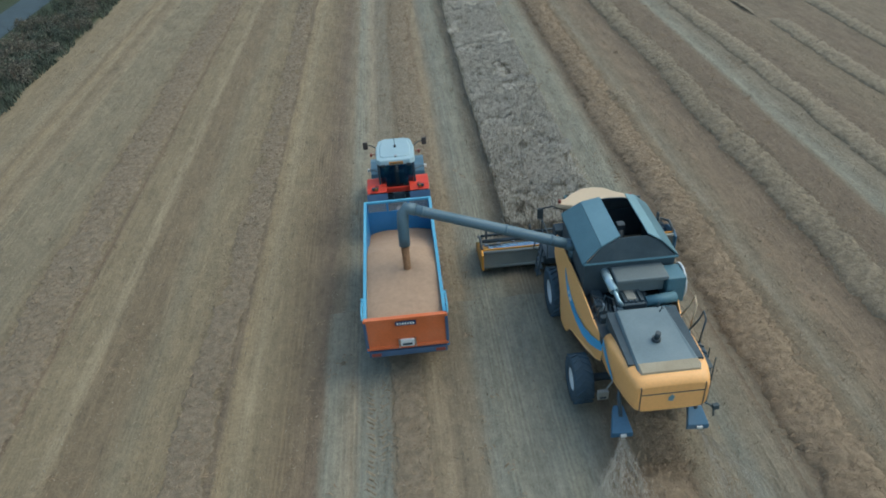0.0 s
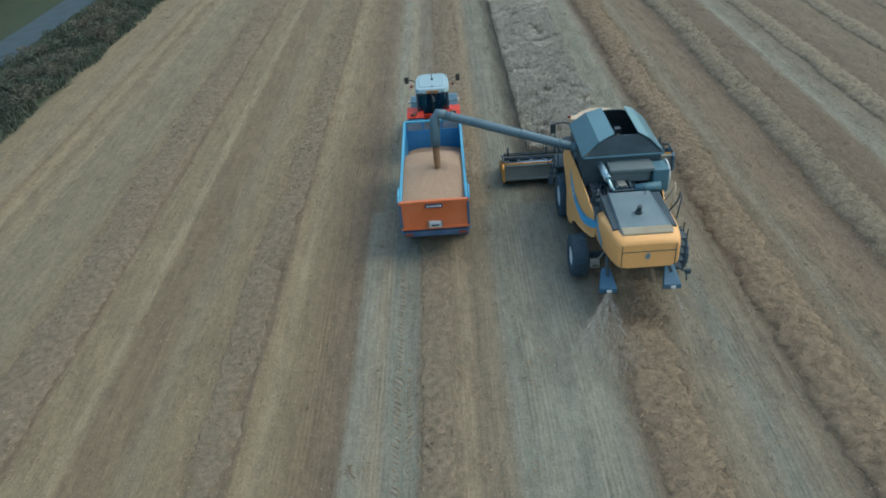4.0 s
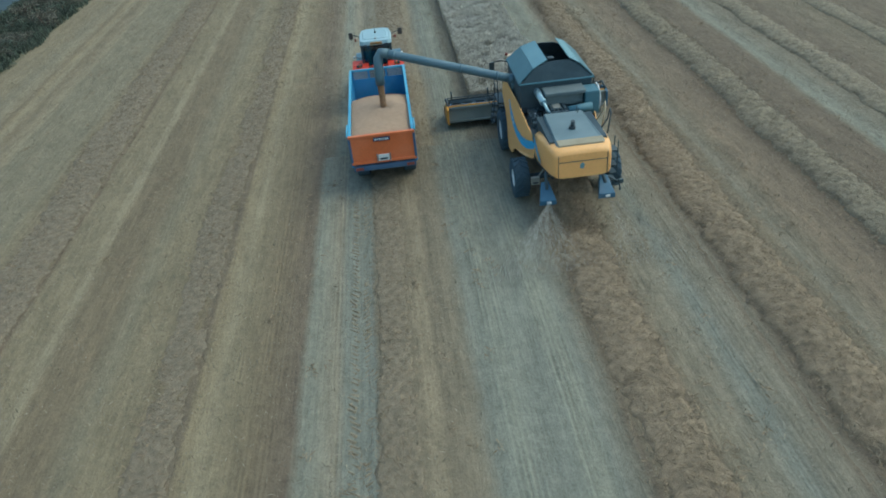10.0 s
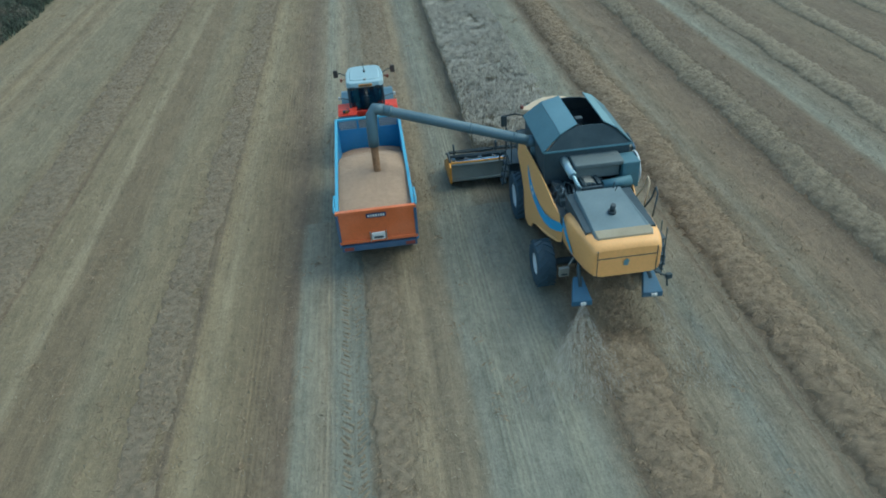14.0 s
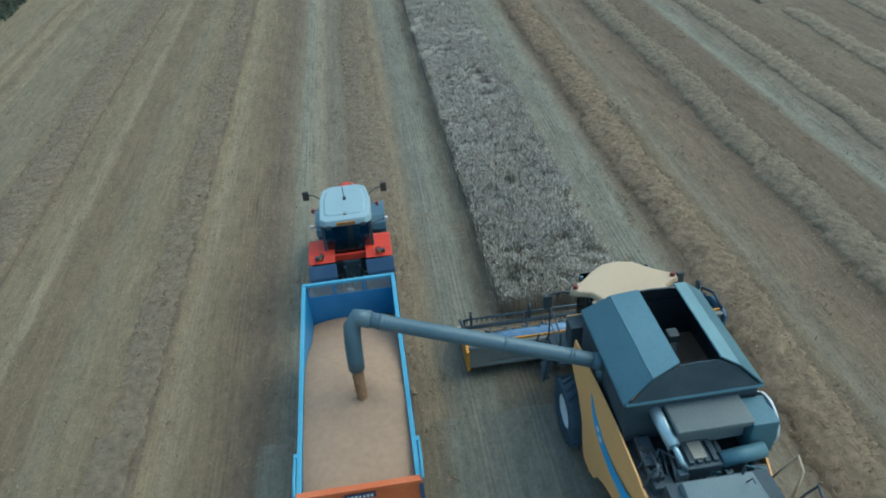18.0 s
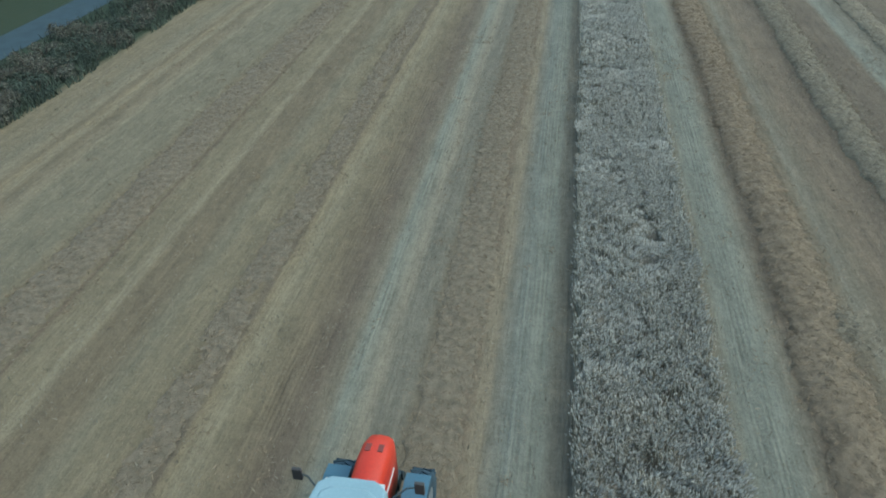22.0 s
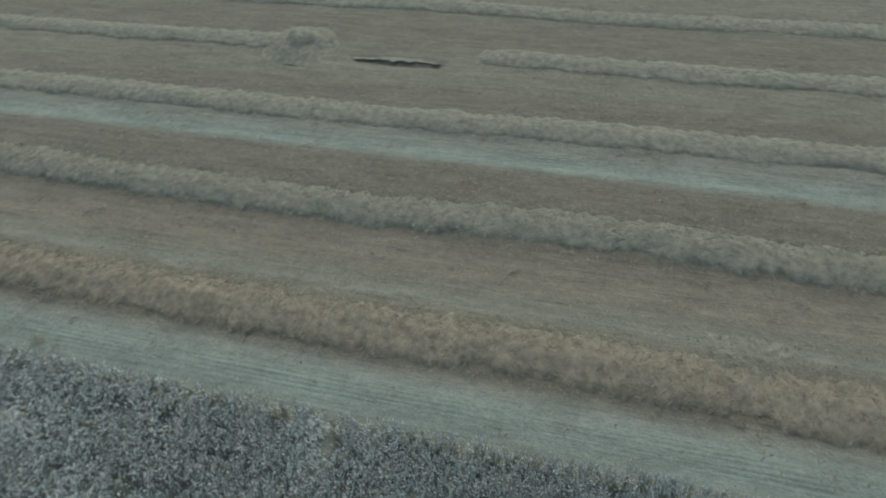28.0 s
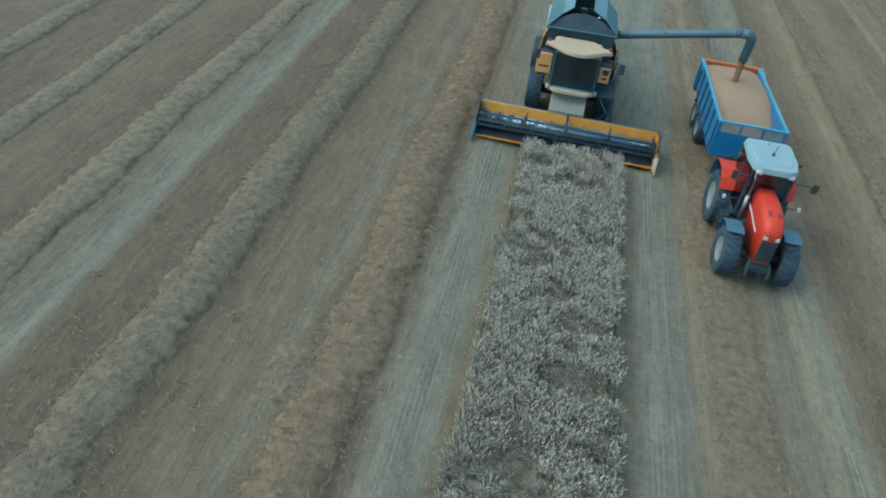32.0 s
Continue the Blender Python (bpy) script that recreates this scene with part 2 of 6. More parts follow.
LEAF_DRY = straw_mat("dry_hedge_leaves", (0.115, 0.112, 0.088), (0.175, 0.155, 0.122), 0.5)
LEAF_DARK = straw_mat("tree_leaves", (0.03, 0.05, 0.022), (0.05, 0.07, 0.034), 0.5)
BARK = mat("bark", (0.12, 0.09, 0.065), 0.95, 0, 0.3, 8, 0.6)
ROAD = mat("worn_lane", (0.05, 0.078, 0.095), 0.85, 0, 0.2, 4, 0.3)
GRAIN = mat("grain", (0.43, 0.295, 0.2), 0.9, 0, 0.1, 30, 0.45)
FALLING = straw_mat("falling_grain", (0.42, 0.25, 0.14), (0.36, 0.21, 0.12), 0.3)
CHAFF = straw_mat("chaff", (0.42, 0.41, 0.38), (0.36, 0.35, 0.32), 0.2)
SLATE = mat("mudguard_slate", (0.06, 0.17, 0.26), 0.5, 0, 0.15, 4, 0.05, 0.25)
BLUE = mat("trailer_blue", (0.022, 0.22, 0.49), 0.45, 0, 0.2, 3, 0.05, 0.14)
BLUE_LIGHT = mat("rail_blue", (0.09, 0.40, 0.61), 0.45, 0, 0.15, 3, 0.05, 0.2)
BLUE_DARK = mat("chassis_blue", (0.02, 0.09, 0.21), 0.55, 0, 0.2, 3, 0.05, 0.3)
ORANGE = mat("tailgate_orange", (0.68, 0.135, 0.025), 0.45, 0, 0.2, 3, 0.05, 0.34, (0.5, 0.33, 0.24))
MESH_GREY = mat("headboard_mesh", (0.33, 0.35, 0.36), 0.6, 0.2, 0.25, 10, 0.3)
RED = mat("tractor_red", (0.68, 0.042, 0.018), 0.48, 0, 0.15, 3, 0.03, 0.06, coat=0.08)
ROOF_WHITE = mat("cab_roof_pale", (0.33, 0.47, 0.53), 0.5, 0, 0.1, 3, 0.03, 0.1)
YELLOW = mat("harvester_yellow", (0.94, 0.485, 0.165), 0.42, 0, 0.12, 3, 0.03, 0.16, coat=0.2)
CREAM = mat("cab_roof_cream", (0.60, 0.465, 0.315), 0.5, 0, 0.1, 3, 0.03, 0.15)
SWOOSH = mat("stripe_blue", (0.07, 0.40, 0.72), 0.4, 0, 0.1, 3, 0.03, 0.1)
TANK = mat("tank_steel_blue", (0.08, 0.182, 0.235), 0.5, 0.1, 0.2, 3, 0.05, 0.2, (0.16, 0.24, 0.26))
TANK_PALE = mat("tank_flap_pale", (0.155, 0.295, 0.355), 0.5, 0.1, 0.15, 3, 0.05, 0.2, (0.24, 0.32, 0.34))
AUGER = mat("auger_grey", (0.075, 0.15, 0.20), 0.45, 0.2, 0.2, 3, 0.05, 0.3, (0.23, 0.24, 0.24))
# dusty grey, with the sky's reflection painted in as a lighter blue base
DECK = mat("deck_grey", (0.15, 0.215, 0.245), 0.6, 0, 0.2, 4, 0.08, 0.3, (0.26, 0.28, 0.27))
DUSTY = mat("dusty_lip", (0.36, 0.3, 0.2), 0.7, 0, 0.25, 5, 0.1, 0.3, (0.3, 0.3, 0.27))
# DARK, BLACK and TYRE are lifted towards blue: air haze put into the colour
DARK = mat("dark_metal", (0.048, 0.082, 0.108), 0.6, 0.3, 0.3, 6, 0.2, 0.25, (0.16, 0.15, 0.13))
BLACK = mat("black_plastic", (0.03, 0.05, 0.066), 0.5, 0, 0.2, 6, 0.1, 0.12)
STEEL = mat("bare_steel", (0.46, 0.50, 0.54), 0.35, 0.85, 0.2, 8, 0.1, 0.2)
SILVER = mat("muffler_steel", (0.42, 0.58, 0.66), 0.4, 0.7, 0.15, 8, 0.1, 0.1)
TYRE = mat("tyre_rubber", (0.036, 0.074, 0.11), 0.85, 0, 0.3, 8, 0.3, 0.3, (0.12, 0.13, 0.13))
RIM_WHITE = mat("rim_white", (0.74, 0.79, 0.82), 0.5, 0, 0.1, 5, 0.05, 0.2)
RIM_GREY = mat("rim_grey", (0.33, 0.36, 0.38), 0.5, 0.2, 0.15, 5, 0.05, 0.3)
SPREADER = mat("spreader_blue", (0.02, 0.125, 0.24), 0.5, 0, 0.2, 4, 0.05, 0.3)
WHITE = mat("white_plate", (0.72, 0.74, 0.74), 0.5, 0, 0.1, 6, 0.03, 0.12)
SIGN = mat("sign_dark_blue", (0.03, 0.05, 0.11), 0.5, 0, 0.1, 6, 0.03)
AMBER = mat("amber_lens", (0.55, 0.25, 0.05), 0.25, 0, 0.1, 6, 0.02)
LAMP_RED = mat("red_lens", (0.24, 0.06, 0.045), 0.3, 0, 0.1, 6, 0.02)
MIRROR_BACK = mat("mirror_shell", (0.06, 0.055, 0.055), 0.5, 0, 0.1, 6, 0.05, 0.1)
SEAT = mat("seat_fabric", (0.08, 0.12, 0.15), 0.9, 0, 0.2, 12, 0.3)
COOLER = mat("cooler_blue_grey", (0.135, 0.18, 0.2), 0.6, 0.1, 0.25, 3, 0.08, 0.35, (0.24, 0.22, 0.18))
HEADER_GREY = mat("header_grey", (0.225, 0.25, 0.24), 0.6, 0.1, 0.25, 4, 0.1, 0.4, (0.28, 0.25, 0.19))
FEEDER = mat("feeder_grey", (0.28, 0.285, 0.265), 0.6, 0.1, 0.2, 4, 0.1, 0.4)
FEED_AUGER = mat("feed_auger_steel", (0.48, 0.61, 0.72), 0.22, 0.9, 0.25, 6, 0.1, 0.15)
GOLD = mat("header_yellow", (0.74, 0.33, 0.04), 0.4, 0.1, 0.2, 4, 0.05, 0.12)


def glass_mat():
    m = bpy.data.materials.new("tinted_glass")
    m.use_nodes = True
    n, l = m.node_tree.nodes, m.node_tree.links
    n.remove(n["Principled BSDF"])
    gl, tr, mx, fr = n.new("ShaderNodeBsdfGlossy"), n.new("ShaderNodeBsdfTransparent"), n.new("ShaderNodeMixShader"), n.new("ShaderNodeFresnel")
    gl.inputs["Roughness"].default_value = 0.04
    tr.inputs["Color"].default_value = (0.42, 0.56, 0.62, 1)
    fr.inputs["IOR"].default_value = 1.8
    l.new(fr.outputs[0], mx.inputs[0])
    l.new(tr.outputs[0], mx.inputs[1])
    l.new(gl.outputs[0], mx.inputs[2])
    l.new(mx.outputs[0], n["Material Output"].inputs["Surface"])
    return m


GLASS = glass_mat()


# shapes -------------------------------------------------------------------
def box(bm, x0, x1, y0, y1, z0, z1, bevel=0.0, turn=None):
    m = Matrix.Translation(((x0 + x1) / 2, (y0 + y1) / 2, (z0 + z1) / 2)) @ (turn or Matrix()) @ Matrix.Diagonal((abs(x1 - x0), abs(y1 - y0), abs(z1 - z0), 1))
    made = bmesh.ops.create_cube(bm, size=1, matrix=m)["verts"]
    if bevel:
        edges = list({e for v in made for e in v.link_edges})
        bmesh.ops.bevel(bm, geom=edges, offset=bevel, segments=2, affect="EDGES", profile=0.6)
    return bm


def solid(bm, ring_a, ring_b, bevel=0.0):
    """A closed body between two outlines of as many points."""
    a, b = [bm.verts.new(p) for p in ring_a], [bm.verts.new(p) for p in ring_b]
    k = len(a)
    faces = [bm.faces.new(a[::-1]), bm.faces.new(b)]
    faces += [bm.faces.new((a[i], a[(i + 1) % k], b[(i + 1) % k], b[i])) for i in range(k)]
    bmesh.ops.recalc_face_normals(bm, faces=faces)
    if bevel:
        bmesh.ops.bevel(bm, geom=list({e for f in faces for e in f.edges}), offset=bevel, segments=2, affect="EDGES", profile=0.6)
    return bm


def prism(bm, outline, x0, x1, bevel=0.0):
    """An outline in y and z, run from x0 to x1."""
    return solid(bm, [(x0, y, z) for y, z in outline], [(x1, y, z) for y, z in outline], bevel)


def tube(bm, points, r, seg=12, r_end=None, caps=True):
    pts = [Vector(p) for p in points]
    rings = []
    for i, p in enumerate(pts):
        way = (pts[min(i + 1, len(pts) - 1)] - pts[max(i - 1, 0)]).normalized()
        q = way.to_track_quat("Z", "Y")
        rr = r if r_end is None else r + (r_end - r) * i / (len(pts) - 1)
        rings.append([bm.verts.new(p + q @ Vector((math.cos(a) * rr, math.sin(a) * rr, 0))) for a in [2 * math.pi * k / seg for k in range(seg)]])
    for a, b in zip(rings, rings[1:]):
        for k in range(seg):
            f = bm.faces.new((a[k], a[(k + 1) % seg], b[(k + 1) % seg], b[k]))
            f.smooth = seg > 6
    if caps:
        bm.faces.new(rings[0][::-1])
        bm.faces.new(rings[-1])
    return bm


def lathe(bm, profile, centre, seg=28):
    """Turns a profile of (radius, along x) round the x axis through centre."""
    c = Vector(centre)
    rings = [[bm.verts.new(c + Vector((a, math.cos(t) * r, math.sin(t) * r))) for t in [2 * math.pi * k / seg for k in range(seg)]] for r, a in profile]
    for a, b in zip(rings, rings[1:]):
        for k in range(seg):
            f = bm.faces.new((a[k], a[(k + 1) % seg], b[(k + 1) % seg], b[k]))
            f.smooth = True
    bmesh.ops.recalc_face_normals(bm, faces=bm.faces[:])
    return bm


def part(name, bm, material, parent, label=""):
    me = bpy.data.meshes.new(name)
    bm.to_mesh(me)
    bm.free()
    me.materials.append(material)
    ob = new(name, me)
    ob.parent = parent
    return tagged(ob, label) if label else ob


def thing(name, at, label, category, group=""):
    e = new(name)
    e.location = at
    e.empty_display_size = 0.3
    return tagged(e, label, category, group)


def mesh_np(name, verts, faces, material, smooth=False):
    """A mesh straight from arrays; all faces have as many corners."""
    me = bpy.data.meshes.new(name)
    faces = np.asarray(faces, np.int32)
    k = faces.shape[1]
    me.vertices.add(len(verts))
    me.vertices.foreach_set("co", np.asarray(verts, np.float32).ravel())
    me.loops.add(faces.size)
    me.loops.foreach_set("vertex_index", faces.ravel())
    me.polygons.add(len(faces))
    me.polygons.foreach_set("loop_start", np.arange(0, faces.size, k, dtype=np.int32))
    me.polygons.foreach_set("loop_total", np.full(len(faces), k, np.int32))
    me.polygons.foreach_set("use_smooth", np.full(len(faces), smooth))
    me.update(calc_edges=True)
    me.materials.append(material)
    return new(name, me)


def value_noise(x, y, seed):
    """Smooth noise in 0..1 over arrays of places, one lump to a unit."""
    xi, yi = np.floor(x).astype(np.int64), np.floor(y).astype(np.int64)
    fx, fy = x - xi, y - yi
    fx, fy = fx * fx * (3 - 2 * fx), fy * fy * (3 - 2 * fy)

    def h(i, j):
        v = np.sin(i * 127.1 + j * 311.7 + seed * 74.7) * 43758.5453
        return v - np.floor(v)

    a, b, c, d = h(xi, yi), h(xi + 1, yi), h(xi, yi + 1), h(xi + 1, yi + 1)
    return (a * (1 - fx) + b * fx) * (1 - fy) + (c * (1 - fx) + d * fx) * fy


def sheet(xs, ys):
    gx, gy = np.meshgrid(xs, ys)
    w, h = len(xs), len(ys)
    i = np.arange(w * h).reshape(h, w)
    faces = np.stack([i[:-1, :-1], i[:-1, 1:], i[1:, 1:], i[1:, :-1]], -1).reshape(-1, 4)
    return gx.ravel(), gy.ravel(), faces


# the field ----------------------------------------------------------------
SWATHS = [  # centre, half width, height, from y, to y, grey
    (0.72, 0.82, 0.06, 4.5, 115, 0), (-0.05, 0.55, 0.04, -48, 4.5, 0), (11.5, 0.92, 0.2, -48, 115, 0), (16.6, 0.85, 0.19, -48, 115, 1), (21.95, 0.8, 0.18, -48, 115, 1),
    (26.8, 0.75, 0.16, -40, 115, 1), (31.0, 0.7, 0.16, -30, 115, 1), (36.4, 0.7, 0.16, -30, 115, 1), (41.8, 0.7, 0.16, -20, 115, 1), (-13.5, 1.05, 0.06, -48, 115, 0), (-6.6, 0.65, 0.025, -48, 115, 0), (6.55, 0.88, 0.11, -48, -4.4, 0),
]
fine_x = np.concatenate([np.linspace(-900, -60, 14), np.arange(-58, -27, 2.0), np.arange(-26.5, 46, 0.25), np.arange(47, 90, 3.0), np.linspace(100, 900, 14)])
fine_y = np.concatenate([np.linspace(-900, -70, 12), np.arange(-60, -46, 2.0), np.arange(-45, 80, 0.3), np.arange(81, 130, 1.5), np.linspace(140, 1500, 18)])
gx, gy, gf = sheet(fine_x, fine_y)
near_field = (gx > -24.5) & (gx < 46) & (gy > -45) & (gy < 80)
gz = 0.05 * (value_noise(gx * 2.2, gy * 0.8, 1) - 0.5) + 0.035 * (value_noise(gx * 4.5, gy * 2.5, 2) - 0.5)
# wheel ruts; those at 10.35 and 15.5 are added trenches that darken swath edges
GROOVES = ((-1.0, 0.07), (1.0, 0.03), (2.2, 0.04), (3.5, 0.05), (8.9, 0.07), (13.2, 0.05), (19.9, 0.05), (5.0, 0.05), (8.3, 0.05), (10.35, 0.06), (15.5, 0.06))
for groove, deep in GROOVES:
    gz = gz - deep * np.exp(-(((gx - groove) / 0.35) ** 2))
gz = np.where(near_field, gz, 0.0)
# the hollow where a swath breaks off
gz = gz - 0.12 * np.exp(-(((gx - 25.8) / 1.6) ** 2 + ((gy - 34.3) / 2.8) ** 2)) - 0.22 * np.exp(-(((gx - 25.9) / 0.22) ** 2)) * (np.abs(gy - 34.4) < 2.1)
ground = mesh_np("ground", np.stack([gx, gy, gz], 1), gf, FIELD, True)
tagged(ground, "harvested stubble field in long pale and brown strips", "field", kind="structure")


def swath(cx, half, high, y0, y1, grey, seed):
    """A loaf of raked straw with lumps across it, and loose straws on top."""
    xs, ys = np.linspace(-1, 1, 15), np.concatenate([np.arange(y0, min(y1, 60), 0.13 if cx < 20 else 0.2), np.arange(60, max(y1, 60), 0.45)])
    u, y, f = sheet(xs, ys)
    edge = 1 + 0.2 * (value_noise(y * 0.9, u * 0.3 + 7, seed) - 0.5) + 0.2 * (value_noise(y * 2.6, u, seed + 5) - 0.5) + 0.34 * (value_noise(y * 6.5, u, seed + 7) - 0.5)
    x = cx + u * half * edge + 0.35 * (value_noise(y * 0.12, 0 * y, seed + 9) - 0.5)
    lump = 0.5 + 0.3 * value_noise(y * 1.9 + 0.8 * u, u * 1.1, seed) + 0.6 * value_noise(y * 2.7 - 0.9 * u, u * 1.3, seed + 3) + 0.25 * value_noise(y * 8.5 + 2 * u, u * 5, seed + 6)
    z = high * np.clip(1 - np.abs(u) ** np.where((u < 0) & (high > 0.1), 2.2, 1.5), 0, 1) * lump * 1.05 + min(0.07, 0.4 * high) * (value_noise(x * 8, y * 8, seed + 4) - 0.5) * (np.abs(u) < 0.99) - 0.12 * (np.abs(u) > 0.99)
    fade = np.clip((np.abs(y - 34.2) - 2.9) / 1.2, 0, 1) if 24 < cx < 29 else np.ones(len(x))
    gap = fade < 0.3
    z = np.where(fade < 1, z * fade - 0.12 * (1 - fade), z)
    rng = np.random.default_rng(seed)
    ob = mesh_np("straw_swath", np.stack([x, y, z], 1), f, SWATH_GREY if grey else SWATH if high > 0.1 else SWATH_LOW, True)
    tagged(ob, "long raked swath of " + ("weathered grey-brown" if grey else "golden brown") + " straw lying on the stubble", "straw swath", "straw swaths", "stuff")
    # loose straws
    count = int((min(y1, 70) - y0) * half * (380 if high > 0.1 else 200) * (1.0 if cx < 20 else 0.35))
    k = rng.choice(np.flatnonzero(y < 70), count)
    c = np.stack([x[k], y[k], z[k]], 1) + rng.normal(0, (0.3, 0.12, 0.012), (count, 3)) + (0, 0, 0.02)
    a, e, ln = rng.uniform(0, 2 * math.pi, count), rng.normal(0.1, 0.35, count), rng.uniform(0.05, 0.15, count)
    d = np.stack([np.cos(a) * np.cos(e), np.sin(a) * np.cos(e), np.sin(e)], 1) * ln[:, None]
    s = np.stack([-np.sin(a), np.cos(a), 0 * a], 1) * rng.uniform(0.006, 0.013, count)[:, None]
    v = np.stack([c - d, c + s, c + d, c - s + (0, 0, 0.012)], 1).reshape(-1, 3)
    i = (np.arange(count) * 4)[:, None]
    tri = np.concatenate([i + [0, 1, 2], i + [0, 2, 3]])
    keep = ~gap[k]
    tri = tri[np.tile(keep, 2)]
    loose = mesh_np("loose_straw", v, tri, STRAW_GREY if grey else STRAW)
    loose.parent = ob
    tagged(loose, kind="stuff")


for number, row in enumerate(SWATHS):
    swath(*row, 11 + number * 3)


def stubble():
    """Short cut stalks and chopped straw scattered over the strips."""
    rng = np.random.default_rng(5)
    count = 90000
    x, y = rng.uniform(-23, 26, count), rng.uniform(-30, 48, count)
    keep = (value_noise(x * 1.3, y * 0.5, 61) + 0.5 * value_noise(x * 5, y * 1.5, 62) > 0.62) & ~((x > 4.3) & (x < 8.1) & (y > 7)) & ~((x > 2) & (x < 5.4) & (y < -4))
    x, y = x[keep], y[keep]
    count = len(x)
    row = np.round(x / 0.143) * 0.143 + rng.normal(0, 0.018, count)
    stand = rng.random(count) < 0.5
    x = np.where(stand, row, x)
    a, ln = rng.uniform(0, 2 * math.pi, count), rng.uniform(0.05, 0.15, count)
    e = np.where(stand, rng.normal(1.2, 0.25, count), rng.normal(0.05, 0.1, count))
    c = np.stack([x, y, np.where(stand, 0.05, 0.03)], 1)
    d = np.stack([np.cos(a) * np.cos(e), np.sin(a) * np.cos(e), np.sin(e)], 1) * ln[:, None]
    s = np.stack([-np.sin(a), np.cos(a), 0 * a], 1) * rng.uniform(0.006, 0.016, count)[:, None]
    v = np.stack([c - d * 0.4, c + s, c + d, c - s + (0, 0, 0.01)], 1).reshape(-1, 3)
    i = (np.arange(count) * 4)[:, None]
    ob = mesh_np("stubble", v, np.concatenate([i + [0, 1, 2], i + [0, 2, 3], i + [1, 3, 2]]), STRAW_GREY)
    tagged(ob, "short cut stubble stalks and chopped straw scattered over the field", "stubble", kind="stuff")


stubble()


def tufts():
    """Small wisps of straw left lying between the swaths."""
    rng = np.random.default_rng(15)
    count = 2600
    x, y = rng.uniform(-22, 24, count), rng.uniform(-28, 46, count)
    keep = (value_noise(x * 0.9, y * 0.25, 64) > 0.5) & ~((x > 4.2) & (x < 8.2) & (y > 6.5)) & ~((x > -1.5) & (x < 1.5) & (y > -1) & (y < 13)) & ~((x > 2.6) & (x < 10.5) & (y > -5) & (y < 7))
    x, y = x[keep], y[keep]
    per = 9
    x, y = np.repeat(x, per), np.repeat(y, per)
    count = len(x)
    c = np.stack([x + rng.normal(0, 0.1, count), y + rng.normal(0, 0.14, count), rng.uniform(0.01, 0.06, count)], 1)
    a, ln = rng.uniform(0, 6.28, count), rng.uniform(0.05, 0.13, count)[:, None]
    d, w = np.stack([np.cos(a), np.sin(a), 0.25 * np.sin(a * 3)], 1) * ln, np.stack([-np.sin(a), np.cos(a), 0 * a], 1) * 0.014
    v = np.stack([c - d, c + w, c + d, c - w + (0, 0, 0.015)], 1).reshape(-1, 3)
    i = (np.arange(count) * 4)[:, None]
    ob = mesh_np("straw_tufts", v, np.concatenate([i + [0, 1, 2], i + [0, 2, 3]]), STRAW)
    tagged(ob, "small wisps of tan straw scattered between the swaths", "straw", kind="stuff")


tufts()


